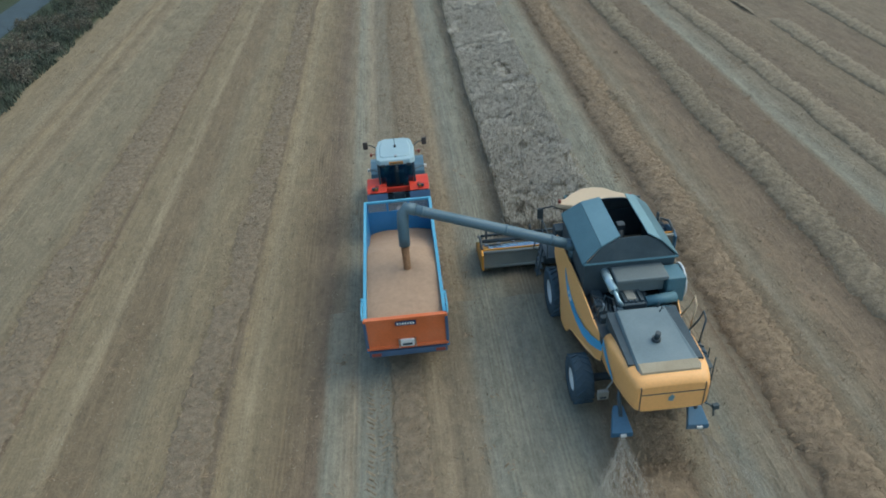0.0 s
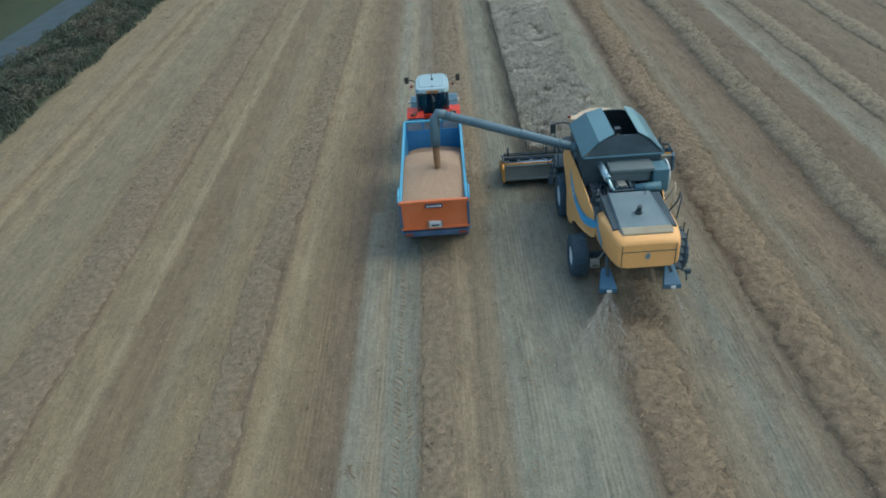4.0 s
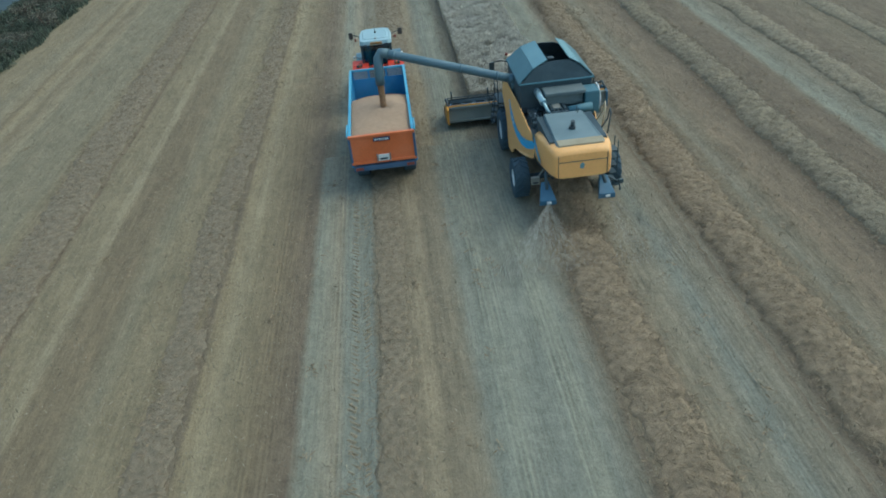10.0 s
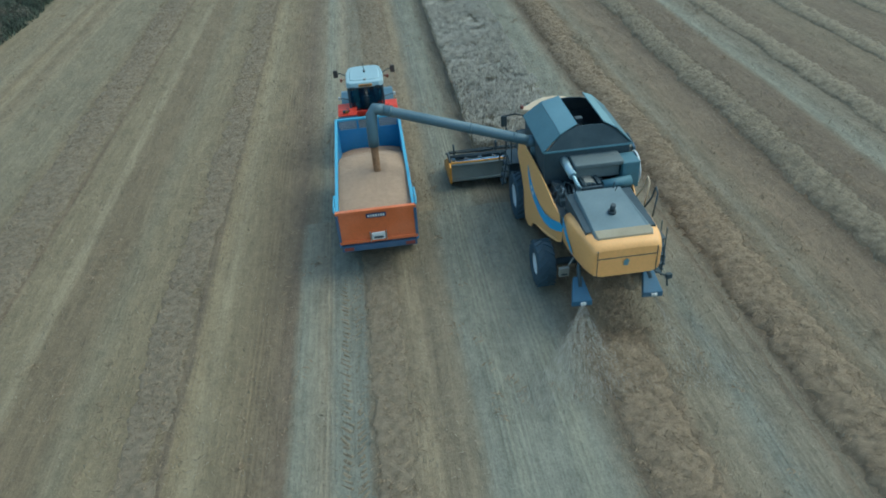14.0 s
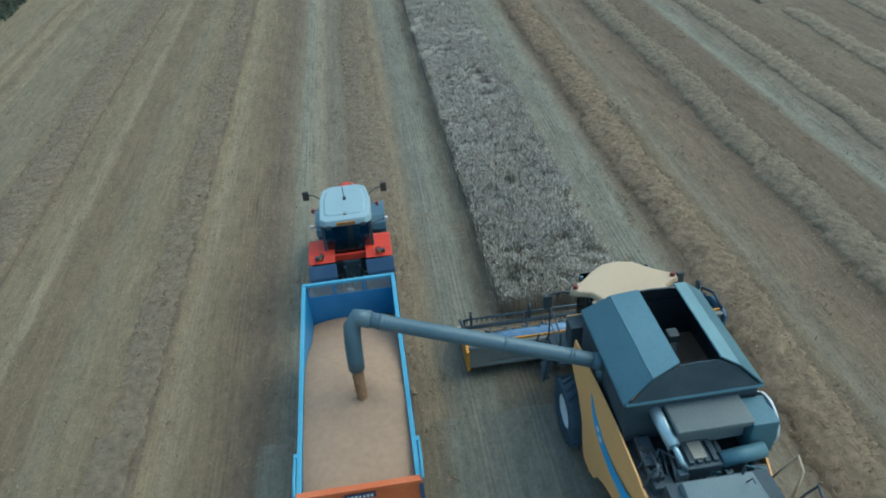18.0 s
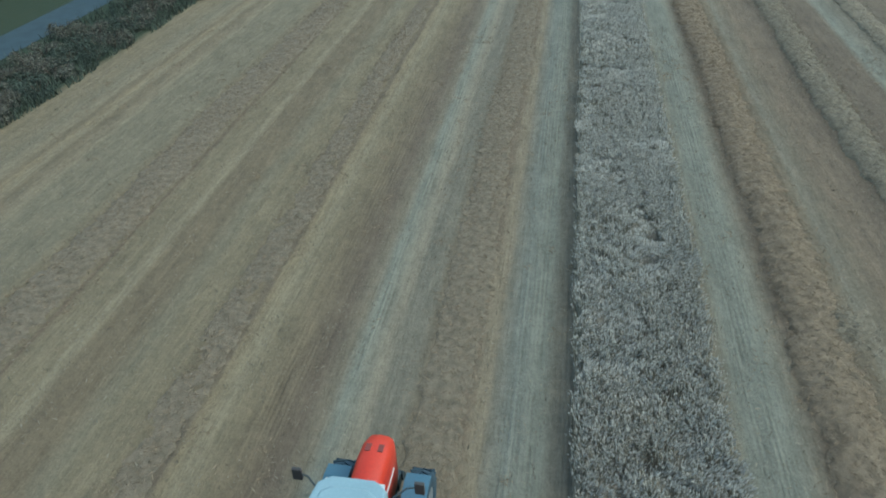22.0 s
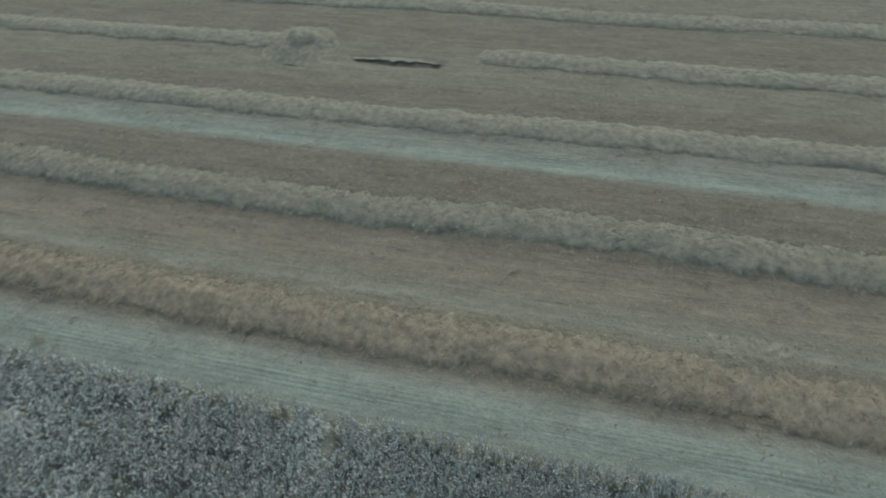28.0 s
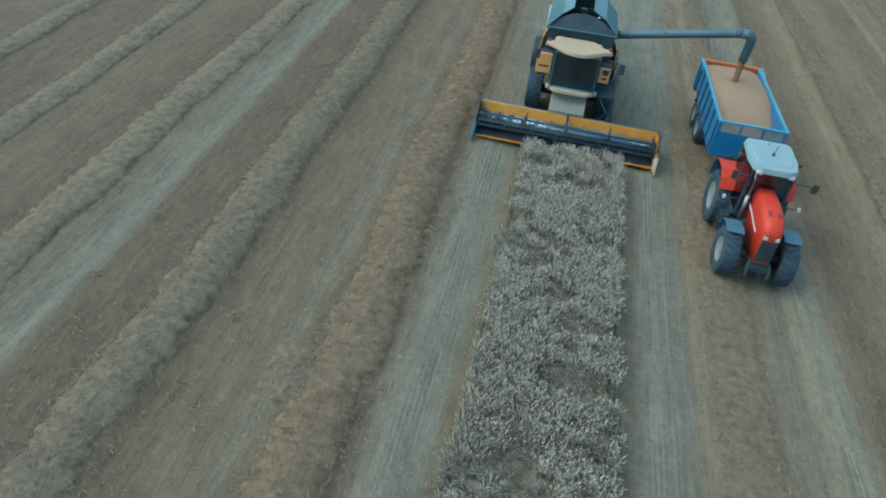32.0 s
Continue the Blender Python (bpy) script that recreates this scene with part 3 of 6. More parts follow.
def crop():
    """The last strip of standing corn, with lodged patches."""
    rng = np.random.default_rng(9)
    xs, ys = np.linspace(4.42, 8.0, 24), np.concatenate([np.arange(7.0, 62, 0.16), np.arange(62, 160, 0.6)])
    x, y, f = sheet(xs, ys)

    def lodged(x, y):
        """How far the stand is beaten down: much by the header and far off, in pits along the middle elsewhere."""
        zone = np.interp(y, [7, 14, 17, 21, 28, 31, 46, 50, 160], [0.34, 0.36, 0.1, 0.2, 0.22, 0.05, 0.1, 0.3, 0.3])
        middle = np.exp(-(((x - 6.3) / 1.3) ** 2))
        a = 0.6 * value_noise(x * 0.8 + 3 + 0.4 * np.sin(y), y * 0.95, 21) + 0.4 * value_noise(x * 2.1, y * 2.3 + 5, 23)
        return np.clip((a + 0.45 * zone * (0.45 + 0.75 * middle) - 0.65) * 4.5, 0, 1)

    # filler sheet below the ears, coloured dark for the shaded gaps
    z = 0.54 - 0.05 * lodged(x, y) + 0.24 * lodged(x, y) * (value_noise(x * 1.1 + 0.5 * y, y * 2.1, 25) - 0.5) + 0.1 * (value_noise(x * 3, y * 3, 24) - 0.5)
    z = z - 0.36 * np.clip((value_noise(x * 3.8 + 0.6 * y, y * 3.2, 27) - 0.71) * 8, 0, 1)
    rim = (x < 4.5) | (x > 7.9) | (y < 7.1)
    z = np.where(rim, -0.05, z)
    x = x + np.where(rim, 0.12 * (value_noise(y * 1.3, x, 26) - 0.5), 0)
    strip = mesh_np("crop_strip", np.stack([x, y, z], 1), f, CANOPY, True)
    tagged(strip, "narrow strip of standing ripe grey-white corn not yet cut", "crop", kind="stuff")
    for y0, y1, dense, size in ((7.0, 34, 760, 0.85), (34, 40, 520, 1.0), (40, 62, 330, 1.25), (62, 110, 80, 1.9), (110, 160, 30, 2.6)):
        count = int((y1 - y0) * 3.87 * dense)
        x, y = rng.uniform(4.33, 8.1, count), rng.uniform(y0, y1, count)
        # plants stand in tussocks with gaps between them
        cell = 0.21 * size ** 0.5
        i, j = np.floor(x / cell), np.floor(y / cell)
        tx, ty = (i + 0.5 + 0.5 * np.sin(i * 91.7 + j * 47.3)) * cell, (j + 0.5 + 0.5 * np.sin(i * 33.1 + j * 71.9)) * cell
        x, y = np.clip(x + 0.55 * (tx - x), 4.33, 8.1), y + 0.55 * (ty - y)
        low = lodged(x, y)
        keep = rng.random(count) > 0.22 * low + 0.85 * (value_noise(x * 3.8 + 0.6 * y, y * 3.2, 27) > 0.73)
        x, y, low = x[keep], y[keep], low[keep]
        count = len(x)
        a = rng.uniform(0, 2 * math.pi, count)
        lean = np.clip(rng.normal(0.13, 0.08, count) + 0.33 * low, 0, 1.1)
        tall = rng.uniform(0.6, 0.8, count) * (1 - 0.16 * low) + 0.09 * (value_noise(x * 2.4, y * 2.4, 29) - 0.5)
        a = np.where(low > 0.3, 1.2 + 3.0 * (value_noise(x * 0.6, y * 0.5, 28) - 0.5) + rng.normal(0, 0.4, count), a)
        foot = np.stack([x, y, np.full(count, 0.05)], 1)
        way = np.stack([np.cos(a) * np.sin(lean), np.sin(a) * np.sin(lean), np.cos(lean)], 1)
        neck = foot + way * tall[:, None]
        nod = way * 0.75 + np.stack([np.cos(a), np.sin(a), 0 * a], 1) * rng.uniform(0.0, 0.6, count)[:, None]
        ear = nod * (rng.uniform(0.10, 0.17, count) * size ** 0.5)[:, None]
        r = rng.uniform(0.013, 0.023, count)[:, None] * size
        u, w = np.array([1.0, 0, 0]), np.array([-0.5, 0.86, 0])
        mid = neck + ear * 0.45
        v = np.stack([neck, mid + u * r, mid + w * r, mid - (u + w) * r, neck + ear], 1).reshape(-1, 3)
        i = (np.arange(count) * 5)[:, None]
        tri = np.concatenate([i + t for t in ([0, 2, 1], [0, 3, 2], [0, 1, 3], [4, 1, 2], [4, 2, 3], [4, 3, 1])])
        ears = mesh_np("ears", v, tri, EARS)
        ears.parent = strip
        tagged(ears, kind="stuff")
        h = rng.uniform(0.006, 0.012, count)[:, None] * size
        side = np.stack([-np.sin(a), np.cos(a), 0 * a], 1)
        v = np.stack([foot - side * h, foot + side * h, neck + side * h * 0.6, neck - side * h * 0.6 + (0, 0, 0.01)], 1).reshape(-1, 3)
        i = (np.arange(count) * 4)[:, None]
        st = mesh_np("stalks", v, np.concatenate([i + [0, 1, 2], i + [0, 2, 3], i + [1, 3, 2]]), STALKS)
        st.parent = strip
        tagged(st, kind="stuff")


crop()


def straw_heap(cx, cy, rx, ry, high, count, seed, label):
    """A low spill of loose straw."""
    rng = np.random.default_rng(seed)
    u, w = np.meshgrid(np.linspace(-1, 1, 26), np.linspace(-1, 1, 34))
    u, w = u.ravel(), w.ravel()
    i = np.arange(26 * 34).reshape(34, 26)
    f = np.stack([i[:-1, :-1], i[:-1, 1:], i[1:, 1:], i[1:, :-1]], -1).reshape(-1, 4)
    x, y = cx + u * rx, cy + w * ry
    z = high * np.exp(-2.2 * (u * u + w * w)) * (0.5 + value_noise(x * 2.5, y * 2.5, seed)) - 0.08 * np.clip(np.hypot(u, w) - 0.55, 0, 1)
    ob = mesh_np("straw_heap", np.stack([x, y, z], 1), f, SWATH_GREY, True)
    tagged(ob, label, "straw heap", "straw heaps", "stuff")
    c = np.stack([cx + rng.normal(0, 0.45, count) * rx, cy + rng.normal(0, 0.45, count) * ry, np.zeros(count)], 1)
    c[:, 2] = 0.03 + high * 0.85 * np.exp(-2.2 * (((c[:, 0] - cx) / rx) ** 2 + ((c[:, 1] - cy) / ry) ** 2))
    a, ln = rng.uniform(0, 6.28, count), rng.uniform(0.05, 0.16, count)[:, None]
    d, s = np.stack([np.cos(a), np.sin(a), 0.2 * np.sin(a * 3)], 1) * ln, np.stack([-np.sin(a), np.cos(a), 0 * a], 1) * 0.012
    v = np.stack([c - d, c + s, c + d, c - s + (0, 0, 0.015)], 1).reshape(-1, 3)
    j = (np.arange(count) * 4)[:, None]
    loose = mesh_np("loose_straw", v, np.concatenate([j + [0, 1, 2], j + [0, 2, 3]]), STRAW_GREY)
    loose.parent = ob
    tagged(loose, kind="stuff")


straw_heap(12.2, 20.2, 1.1, 1.3, 0.1, 400, 62, "low heap of straw pushed out of the swath")
straw_heap(26.6, 39.3, 1.7, 1.6, 0.5, 700, 63, "low heap of pale straw at the end of a broken swath")


# the verge, lane and trees ------------------------------------------------
lx, ly, lf = sheet(np.linspace(-34.2, -31.0, 7), np.concatenate([np.linspace(-300, -60, 8), np.arange(-50, 130, 2.0), np.linspace(140, 700, 10)]))
lane = mesh_np("road", np.stack([lx, ly, 0.05 + 0.03 * np.cos((lx + 33.1) * 0.8)], 1), lf, ROAD, True)
tagged(lane, "narrow blue-grey worn farm lane behind the hedge", "lane", kind="structure")


def leaf_cloud(rng, lumps, per, size, squash=0.8):
    """Leaves gathered in lumps: arrays of verts and faces."""
    vs = []
    for cx, cy, cz, r in lumps:
        d = rng.normal(0, 1, (per, 3))
        d /= np.linalg.norm(d, axis=1)[:, None]
        c = np.array([cx, cy, cz]) + d * (r * rng.uniform(0.55, 1.08, per) ** 0.6)[:, None] * (1, 1, squash)
        c[:, 2] = np.maximum(c[:, 2], 0.03)
        a, b = rng.normal(0, 1, (per, 3)), rng.normal(0, 1, (per, 3))
        a /= np.linalg.norm(a, axis=1)[:, None]
        b -= a * (a * b).sum(1)[:, None]
        b /= np.linalg.norm(b, axis=1)[:, None]
        s = rng.uniform(0.6, 1.3, per)[:, None] * size
        vs.append(np.stack([c - a * s, c - b * s * 0.5, c + a * s, c + b * s * 0.5], 1))
    v = np.concatenate(vs).reshape(-1, 3)
    return v, np.arange(len(v)).reshape(-1, 4)


def shrub(seed):
    rng = np.random.default_rng(seed)
    s = thing("hedge_shrub", (0, 0, -20), ("dry grey-brown hedge shrub" if seed % 3 == 0 else "rough dark green hedge shrub") + " with bare stems on the field verge", "shrub", "hedge shrubs")
    bm = bmesh.new()
    for k in range(9):
        a, out = rng.uniform(0, 6.28), rng.uniform(0.3, 1.0)
        tube(bm, [(0.1 * math.cos(a), 0.1 * math.sin(a), 0), (0.5 * out * math.cos(a), 0.5 * out * math.sin(a), 0.6), (out * math.cos(a), out * math.sin(a), rng.uniform(0.9, 1.7))], 0.03, 5, 0.008)
    part("branchwork", bm, BARK, s)
    lumps = [(rng.uniform(-1.1, 1.1), rng.uniform(-1.3, 1.3), rng.uniform(0.25, 1.15), rng.uniform(0.35, 0.7)) for _ in range(10)]
    v, f = leaf_cloud(rng, lumps, 100, 0.085)
    lv = mesh_np("leaves", v, f, LEAF_DRY if seed % 3 == 0 else LEAF)
    lv.parent = s
    return s


shrubs = [shrub(s) for s in (3, 4, 5, 6)]
rng = np.random.default_rng(8)
placed = 0
for y in np.arange(-14, 118, 1.75):
    for lane_x in (-25.5, -27.2, -28.9):
        if rng.random() < (0.12 if lane_x > -28 else 0.3):
            continue
        m = pose(lane_x + rng.normal(0, 0.45), y + rng.normal(0, 0.5), -0.03, 0, 0, rng.uniform(0, 360)) @ Matrix.Diagonal((*([rng.uniform(0.6, 1.1)] * 2), rng.uniform(0.4, 0.85), 1))
        if placed < 4:
            shrubs[placed].matrix_basis = m
        else:
            c = copy_thing(shrubs[placed % 4], m)
            c.matrix_basis = m
        placed += 1


def verge_grass():
    rng = np.random.default_rng(12)
    count = 26000
    x, y = -24.0 - np.abs(rng.normal(0, 3.2, count)), rng.uniform(-20, 120, count)
    x = x + 0.8 * (value_noise(y * 0.3, 0 * y, 31) - 0.5)
    keep = (x > -30.7) & (value_noise(x * 0.7, y * 0.7, 33) > 0.25)
    x, y = x[keep], y[keep]
    count = len(x)
    a, tall = rng.uniform(0, 6.28, count), rng.uniform(0.2, 0.65, count)
    foot = np.stack([x, y, np.zeros(count)], 1)
    side = np.stack([np.cos(a), np.sin(a), 0 * a], 1) * 0.05
    top = foot + np.stack([np.cos(a + 1.4) * 0.2, np.sin(a + 1.4) * 0.2, tall], 1)
    back = foot + np.stack([np.cos(a + 1.4) * 0.06, np.sin(a + 1.4) * 0.06, 0 * a], 1)
    v = np.stack([foot - side, foot + side, back, top], 1).reshape(-1, 3)
    i = (np.arange(count) * 4)[:, None]
    g = mesh_np("verge_grass", v, np.concatenate([i + [0, 1, 3], i + [1, 2, 3], i + [2, 0, 3]]), LEAF)
    tagged(g, "tall rough grass and weeds along the edge of the field", "grass", kind="stuff")


verge_grass()


def tree(seed):
    rng = np.random.default_rng(seed)
    t = thing("tree", (0, 0, -40), "dark green broadleaf tree beyond the lane", "tree", "trees beyond the lane")
    bm = bmesh.new()
    tube(bm, [(0, 0, -0.1), (0.1, 0, 1.5), (0.05, 0.1, 3.6), (0.2, 0, 5.8)], 0.26, 9, 0.07)
    for k in range(8):
        a, z = k * 0.8 + rng.uniform(0, 0.4), rng.uniform(1.6, 4.6)
        tube(bm, [(0.05, 0, z), (math.cos(a) * 0.9, math.sin(a) * 0.9, z + 0.8), (math.cos(a) * 1.9, math.sin(a) * 1.9, z + 1.2)], 0.09, 6, 0.025)
    part("trunk", bm, BARK, t)
    lumps = [(rng.normal(0, 1.3), rng.normal(0, 1.3), rng.uniform(2.2, 6.8), rng.uniform(0.6, 1.25)) for _ in range(20)]
    v, f = leaf_cloud(rng, lumps, 130, 0.17)
    c = mesh_np("crown", v, f, LEAF_DARK)
    c.parent = t
    return t


trees = [tree(s) for s in (41, 42)]
for k in range(26):
    m = pose(-40.5 - 3.5 * (k % 2) + rng.normal(0, 1.0), 22 + k * 3.6 + rng.normal(0, 1.0), -0.05, 0, 0, rng.uniform(0, 360)) @ Matrix.Diagonal((*([rng.uniform(0.8, 1.15)] * 3), 1))
    if k < 2:
        trees[k].matrix_basis = m
    else:
        copy_thing(trees[k % 2], m).matrix_basis = m


# wheels -------------------------------------------------------------------
def wheel(parent, centre, radius, width, rim_r, rim_mat, out, lugs=20):
    """A tractor tyre with chevron lugs, its dished rim and hub; out: +1 or -1 in x."""
    w = width / 2
    bm = bmesh.new()
    r = radius
    lathe(bm, [(rim_r * 0.97, -w * 0.8), (rim_r * 1.1, -w * 0.95), (r * 0.88, -w), (r * 0.955, -w * 0.8), (r * 0.965, 0), (r * 0.955, w * 0.8), (r * 0.88, w), (rim_r * 1.1, w * 0.95), (rim_r * 0.97, w * 0.8), (rim_r * 0.97, -w * 0.8)], (0, 0, 0), 32)
    ob = part("wheel", bm, TYRE, parent)
    ob.location = centre
    lug = None
    for k in range(lugs):
        for s in (-1, 1):
            m = pose(0, 0, 0, 360 / lugs * (k + (0.5 if s > 0 else 0))) @ pose(s * w * 0.46, 0, r * 0.972, 0, 0, -38 * s)
            if lug is None:
                bm = bmesh.new()
                box(bm, -w * 0.57, w * 0.57, -0.03 * r, 0.03 * r, -0.03 * r, 0.03 * r)
                lug = part("lug", bm, TYRE, ob)
            else:
                lug = lug.copy()
                scene.collection.objects.link(lug)
            lug.matrix_basis = m
    bm = bmesh.new()
    o = out
    lathe(bm, [(rim_r, -o * w * 0.8), (rim_r * 0.97, o * w * 0.35), (rim_r * 1.02, o * w * 0.86), (rim_r * 0.9, o * w * 0.78), (rim_r * 0.84, o * w * 0.6), (rim_r * 0.5, o * w * 0.48), (rim_r * 0.45, o * w * 0.55), (0.02, o * w * 0.56)], (0, 0, 0), 26)
    part("rim", bm, rim_mat, ob)
    bm = bmesh.new()
    tube(bm, [(o * w * 0.5, 0, 0), (o * w * 0.72, 0, 0)], rim_r * 0.24, 12)
    for k in range(8):
        a = k * math.pi / 4
        tube(bm, [(o * w * 0.46, math.cos(a) * rim_r * 0.37, math.sin(a) * rim_r * 0.37), (o * w * 0.6, math.cos(a) * rim_r * 0.37, math.sin(a) * rim_r * 0.37)], 0.022, 6)
    part("hub", bm, rim_mat, ob)
    return ob


# the grain trailer --------------------------------------------------------
def trailer():
    t = thing("grain_trailer", (0, 0, 0), "blue high-sided grain trailer with an orange tailgate, heaped with grain", "trailer")
    W, L = 1.22, 6.48

    def rim_z(y):
        return 2.45 + 0.27 * y / L

    for s in (-1, 1):
        bm = bmesh.new()
        solid(bm, [(s * W, 0.05, 1.28), (s * W, L, 1.28), (s * W, L, rim_z(L)), (s * W, 0.05, rim_z(0))], [(s * (W - 0.05), 0.05, 1.28), (s * (W - 0.05), L, 1.28), (s * (W - 0.05), L, rim_z(L)), (s * (W - 0.05), 0.05, rim_z(0))])
        side = part("side_wall", bm, BLUE, t)
        for k in range(7):
            y = 0.55 + k * 0.94
            bm = bmesh.new()
            box(bm, s * W, s * (W + 0.06), y - 0.05, y + 0.05, 1.28, rim_z(y) - 0.06, 0.012)
            part("rib", bm, BLUE_DARK, side)
        bm = bmesh.new()
        solid(bm, [(s * (W + 0.045), 0.03, rim_z(0) - 0.07), (s * (W - 0.06), 0.03, rim_z(0) - 0.07), (s * (W - 0.06), 0.03, rim_z(0) + 0.02), (s * (W + 0.045), 0.03, rim_z(0) + 0.02)],
              [(s * (W + 0.045), L, rim_z(L) - 0.07), (s * (W - 0.06), L, rim_z(L) - 0.07), (s * (W - 0.06), L, rim_z(L) + 0.02), (s * (W + 0.045), L, rim_z(L) + 0.02)], 0.015)
        part("top_rail", bm, BLUE_LIGHT, t, "pale blue top rail")
        bm = bmesh.new()
        tube(bm, [(s * (W + 0.09), 1.0, rim_z(1) - 0.02), (s * (W + 0.09), 0.35, rim_z(0) + 0.07), (s * (W + 0.07), -0.02, rim_z(0) + 0.05)], 0.035, 8)
        box(bm, s * (W + 0.03), s * (W + 0.12), 0.92, 1.04, rim_z(1) - 0.16, rim_z(1) + 0.02, 0.01)
        part("tailgate_hinge", bm, BLUE_LIGHT, t, "pale tailgate hinge arm")
        bm = bmesh.new()
        box(bm, s * (W + 0.0), s * (W + 0.07), -0.01, 0.12, 1.15, rim_z(0), 0.015)
        part("corner_post", bm, BLUE, t)
    bm = bmesh.new()
    box(bm, -W + 0.05, W - 0.05, 0.06, L - 0.05, 1.24, 1.3)
    part("floor", bm, BLUE_DARK, t)
    # headboard with mesh windows
    bm = bmesh.new()
    box(bm, -W, W, L - 0.05, L + 0.01, 1.28, rim_z(L) - 0.42, 0.01)
    head = part("headboard", bm, BLUE, t)
    bm = bmesh.new()
    box(bm, -W - 0.04, W + 0.04, L - 0.06, L + 0.03, rim_z(L) - 0.06, rim_z(L) + 0.03, 0.015)
    part("headboard_rail", bm, BLUE_LIGHT, t)
    for x in (-W + 0.06, -0.4, 0.4, W - 0.06):
        bm = bmesh.new()
        box(bm, x - 0.04, x + 0.04, L - 0.05, L + 0.02, rim_z(L) - 0.45, rim_z(L) - 0.05, 0.01)
        part("headboard_post", bm, BLUE, head)
    for x0, x1 in ((-W + 0.1, -0.44), (-0.36, 0.36), (0.44, W - 0.1)):
        bm = bmesh.new()
        for k in range(13):
            xx = x0 + (x1 - x0) * k / 12
            box(bm, xx - 0.012, xx + 0.012, L - 0.025, L - 0.005, rim_z(L) - 0.42, rim_z(L) - 0.06)
        for k in range(6):
            zz = rim_z(L) - 0.42 + 0.36 * k / 5
            box(bm, x0, x1, L - 0.022, L - 0.008, zz - 0.012, zz + 0.012)
        part("mesh_window", bm, MESH_GREY, head, "grey steel mesh window")
    # tailgate
    bm = bmesh.new()
    box(bm, -W - 0.03, W + 0.03, -0.02, 0.04, 1.34, 2.44, 0.01)
    gate = part("tailgate", bm, ORANGE, t, "orange steel tailgate")
    bm = bmesh.new()
    box(bm, -W - 0.06, W + 0.06, -0.06, 0.08, 2.38, 2.48, 0.015)
    part("tailgate_top_rail", bm, ORANGE, gate)
    bm = bmesh.new()
    box(bm, -W - 0.05, W + 0.05, -0.07, 0.05, 1.28, 1.38, 0.015)
    part("tailgate_bottom_rail", bm, ORANGE, gate)
    for s in (-1, 1):
        bm = bmesh.new()
        box(bm, s * (W - 0.02), s * (W + 0.07), -0.06, 0.0, 1.36, 2.38, 0.012)
        part("tailgate_edge", bm, BLUE_DARK, gate)
    bm = bmesh.new()
    box(bm, -0.32, 0.32, -0.085, -0.06, 2.2, 2.36, 0.01)
    sign = part("maker_sign", bm, SIGN, gate, "dark blue sign with pale marks")
    for k, wide in enumerate((0.05, 0.04, 0.06, 0.05, 0.04, 0.06, 0.05)):
        bm = bmesh.new()
        x = -0.24 + k * 0.08
        box(bm, x - wide / 2, x + wide / 2, -0.09, -0.084, 2.24, 2.32)
        part("mark", bm, WHITE, sign)
    bm = bmesh.new()
    box(bm, -0.22, 0.22, -0.10, -0.02, 1.36, 1.62, 0.02)
    chute = part("grain_hatch", bm, WHITE, gate, "white grain hatch with dark slide")
    bm = bmesh.new()
    box(bm, -0.15, 0.15, -0.115, -0.098, 1.42, 1.5, 0.005)
    part("slide", bm, DARK, chute)
    for s in (-1, 1):
        bm = bmesh.new()
        box(bm, s * 0.24, s * 0.27, -0.12, -0.03, 1.32, 1.66, 0.008)
        part("hatch_runner", bm, STEEL, chute)
    # chassis
    bm = bmesh.new()
    for s in (-1, 1):
        box(bm, s * 0.42, s * 0.56, 0.0, 6.4, 0.98, 1.24, 0.01)
    for y in (0.05, 1.6, 3.0, 4.6, 6.3):
        box(bm, -0.5, 0.5, y, y + 0.12, 1.0, 1.2, 0.01)
    part("chassis", bm, BLUE_DARK, t)
    bm = bmesh.new()
    box(bm, -W, W, -0.06, 0.06, 0.98, 1.2, 0.02)
    bumper = part("rear_bumper", bm, BLUE_DARK, t)
    for s in (-1, 1):
        bm = bmesh.new()
        box(bm, s * 0.85, s * 1.15, -0.085, -0.055, 1.03, 1.14, 0.008)
        part("tail_light", bm, LAMP_RED, bumper)
    bm = bmesh.new()
    tube(bm, [(0.3, 6.3, 1.05), (0, 7.6, 0.85), (0, 8.15, 0.75)], 0.075, 8)
    tube(bm, [(-0.3, 6.3, 1.05), (0, 7.6, 0.85)], 0.075, 8)
    part("drawbar", bm, BLUE_DARK, t)
    bm = bmesh.new()
    tube(bm, [(0.12, 7.5, 0.0), (0.12, 7.5, 0.95)], 0.05, 8)
    box(bm, 0.02, 0.22, 7.42, 7.58, 0.0, 0.05)
    part("stand_leg", bm, DARK, t)
    for y in (1.55, 2.95):
        bm = bmesh.new()
        tube(bm, [(-0.95, y, 0.58), (0.95, y, 0.58)], 0.07, 8)
        box(bm, -0.55, 0.55, y - 0.12, y + 0.12, 0.62, 1.0, 0.02)
        part("axle", bm, DARK, t)
        for s in (-1, 1):
            wheel(t, (s * 0.95, y, 0.58), 0.58, 0.5, 0.3, RIM_GREY, s, 0)
            bm = bmesh.new()
            prism(bm, [(y - 0.66, 0.86), (y - 0.45, 1.12), (y, 1.22), (y + 0.45, 1.12), (y + 0.66, 0.86), (y + 0.63, 0.86), (y + 0.43, 1.09), (y, 1.19), (y - 0.43, 1.09), (y - 0.63, 0.86)], s * 0.68, s * 1.2)
            part("mudguard", bm, BLUE_DARK, t)
    bm = bmesh.new()
    tube(bm, [(0, 6.6, 0.98), (0, 6.62, 2.3)], 0.09, 10)
    part("tipping_ram", bm, STEEL, t)
    return t


trailer()


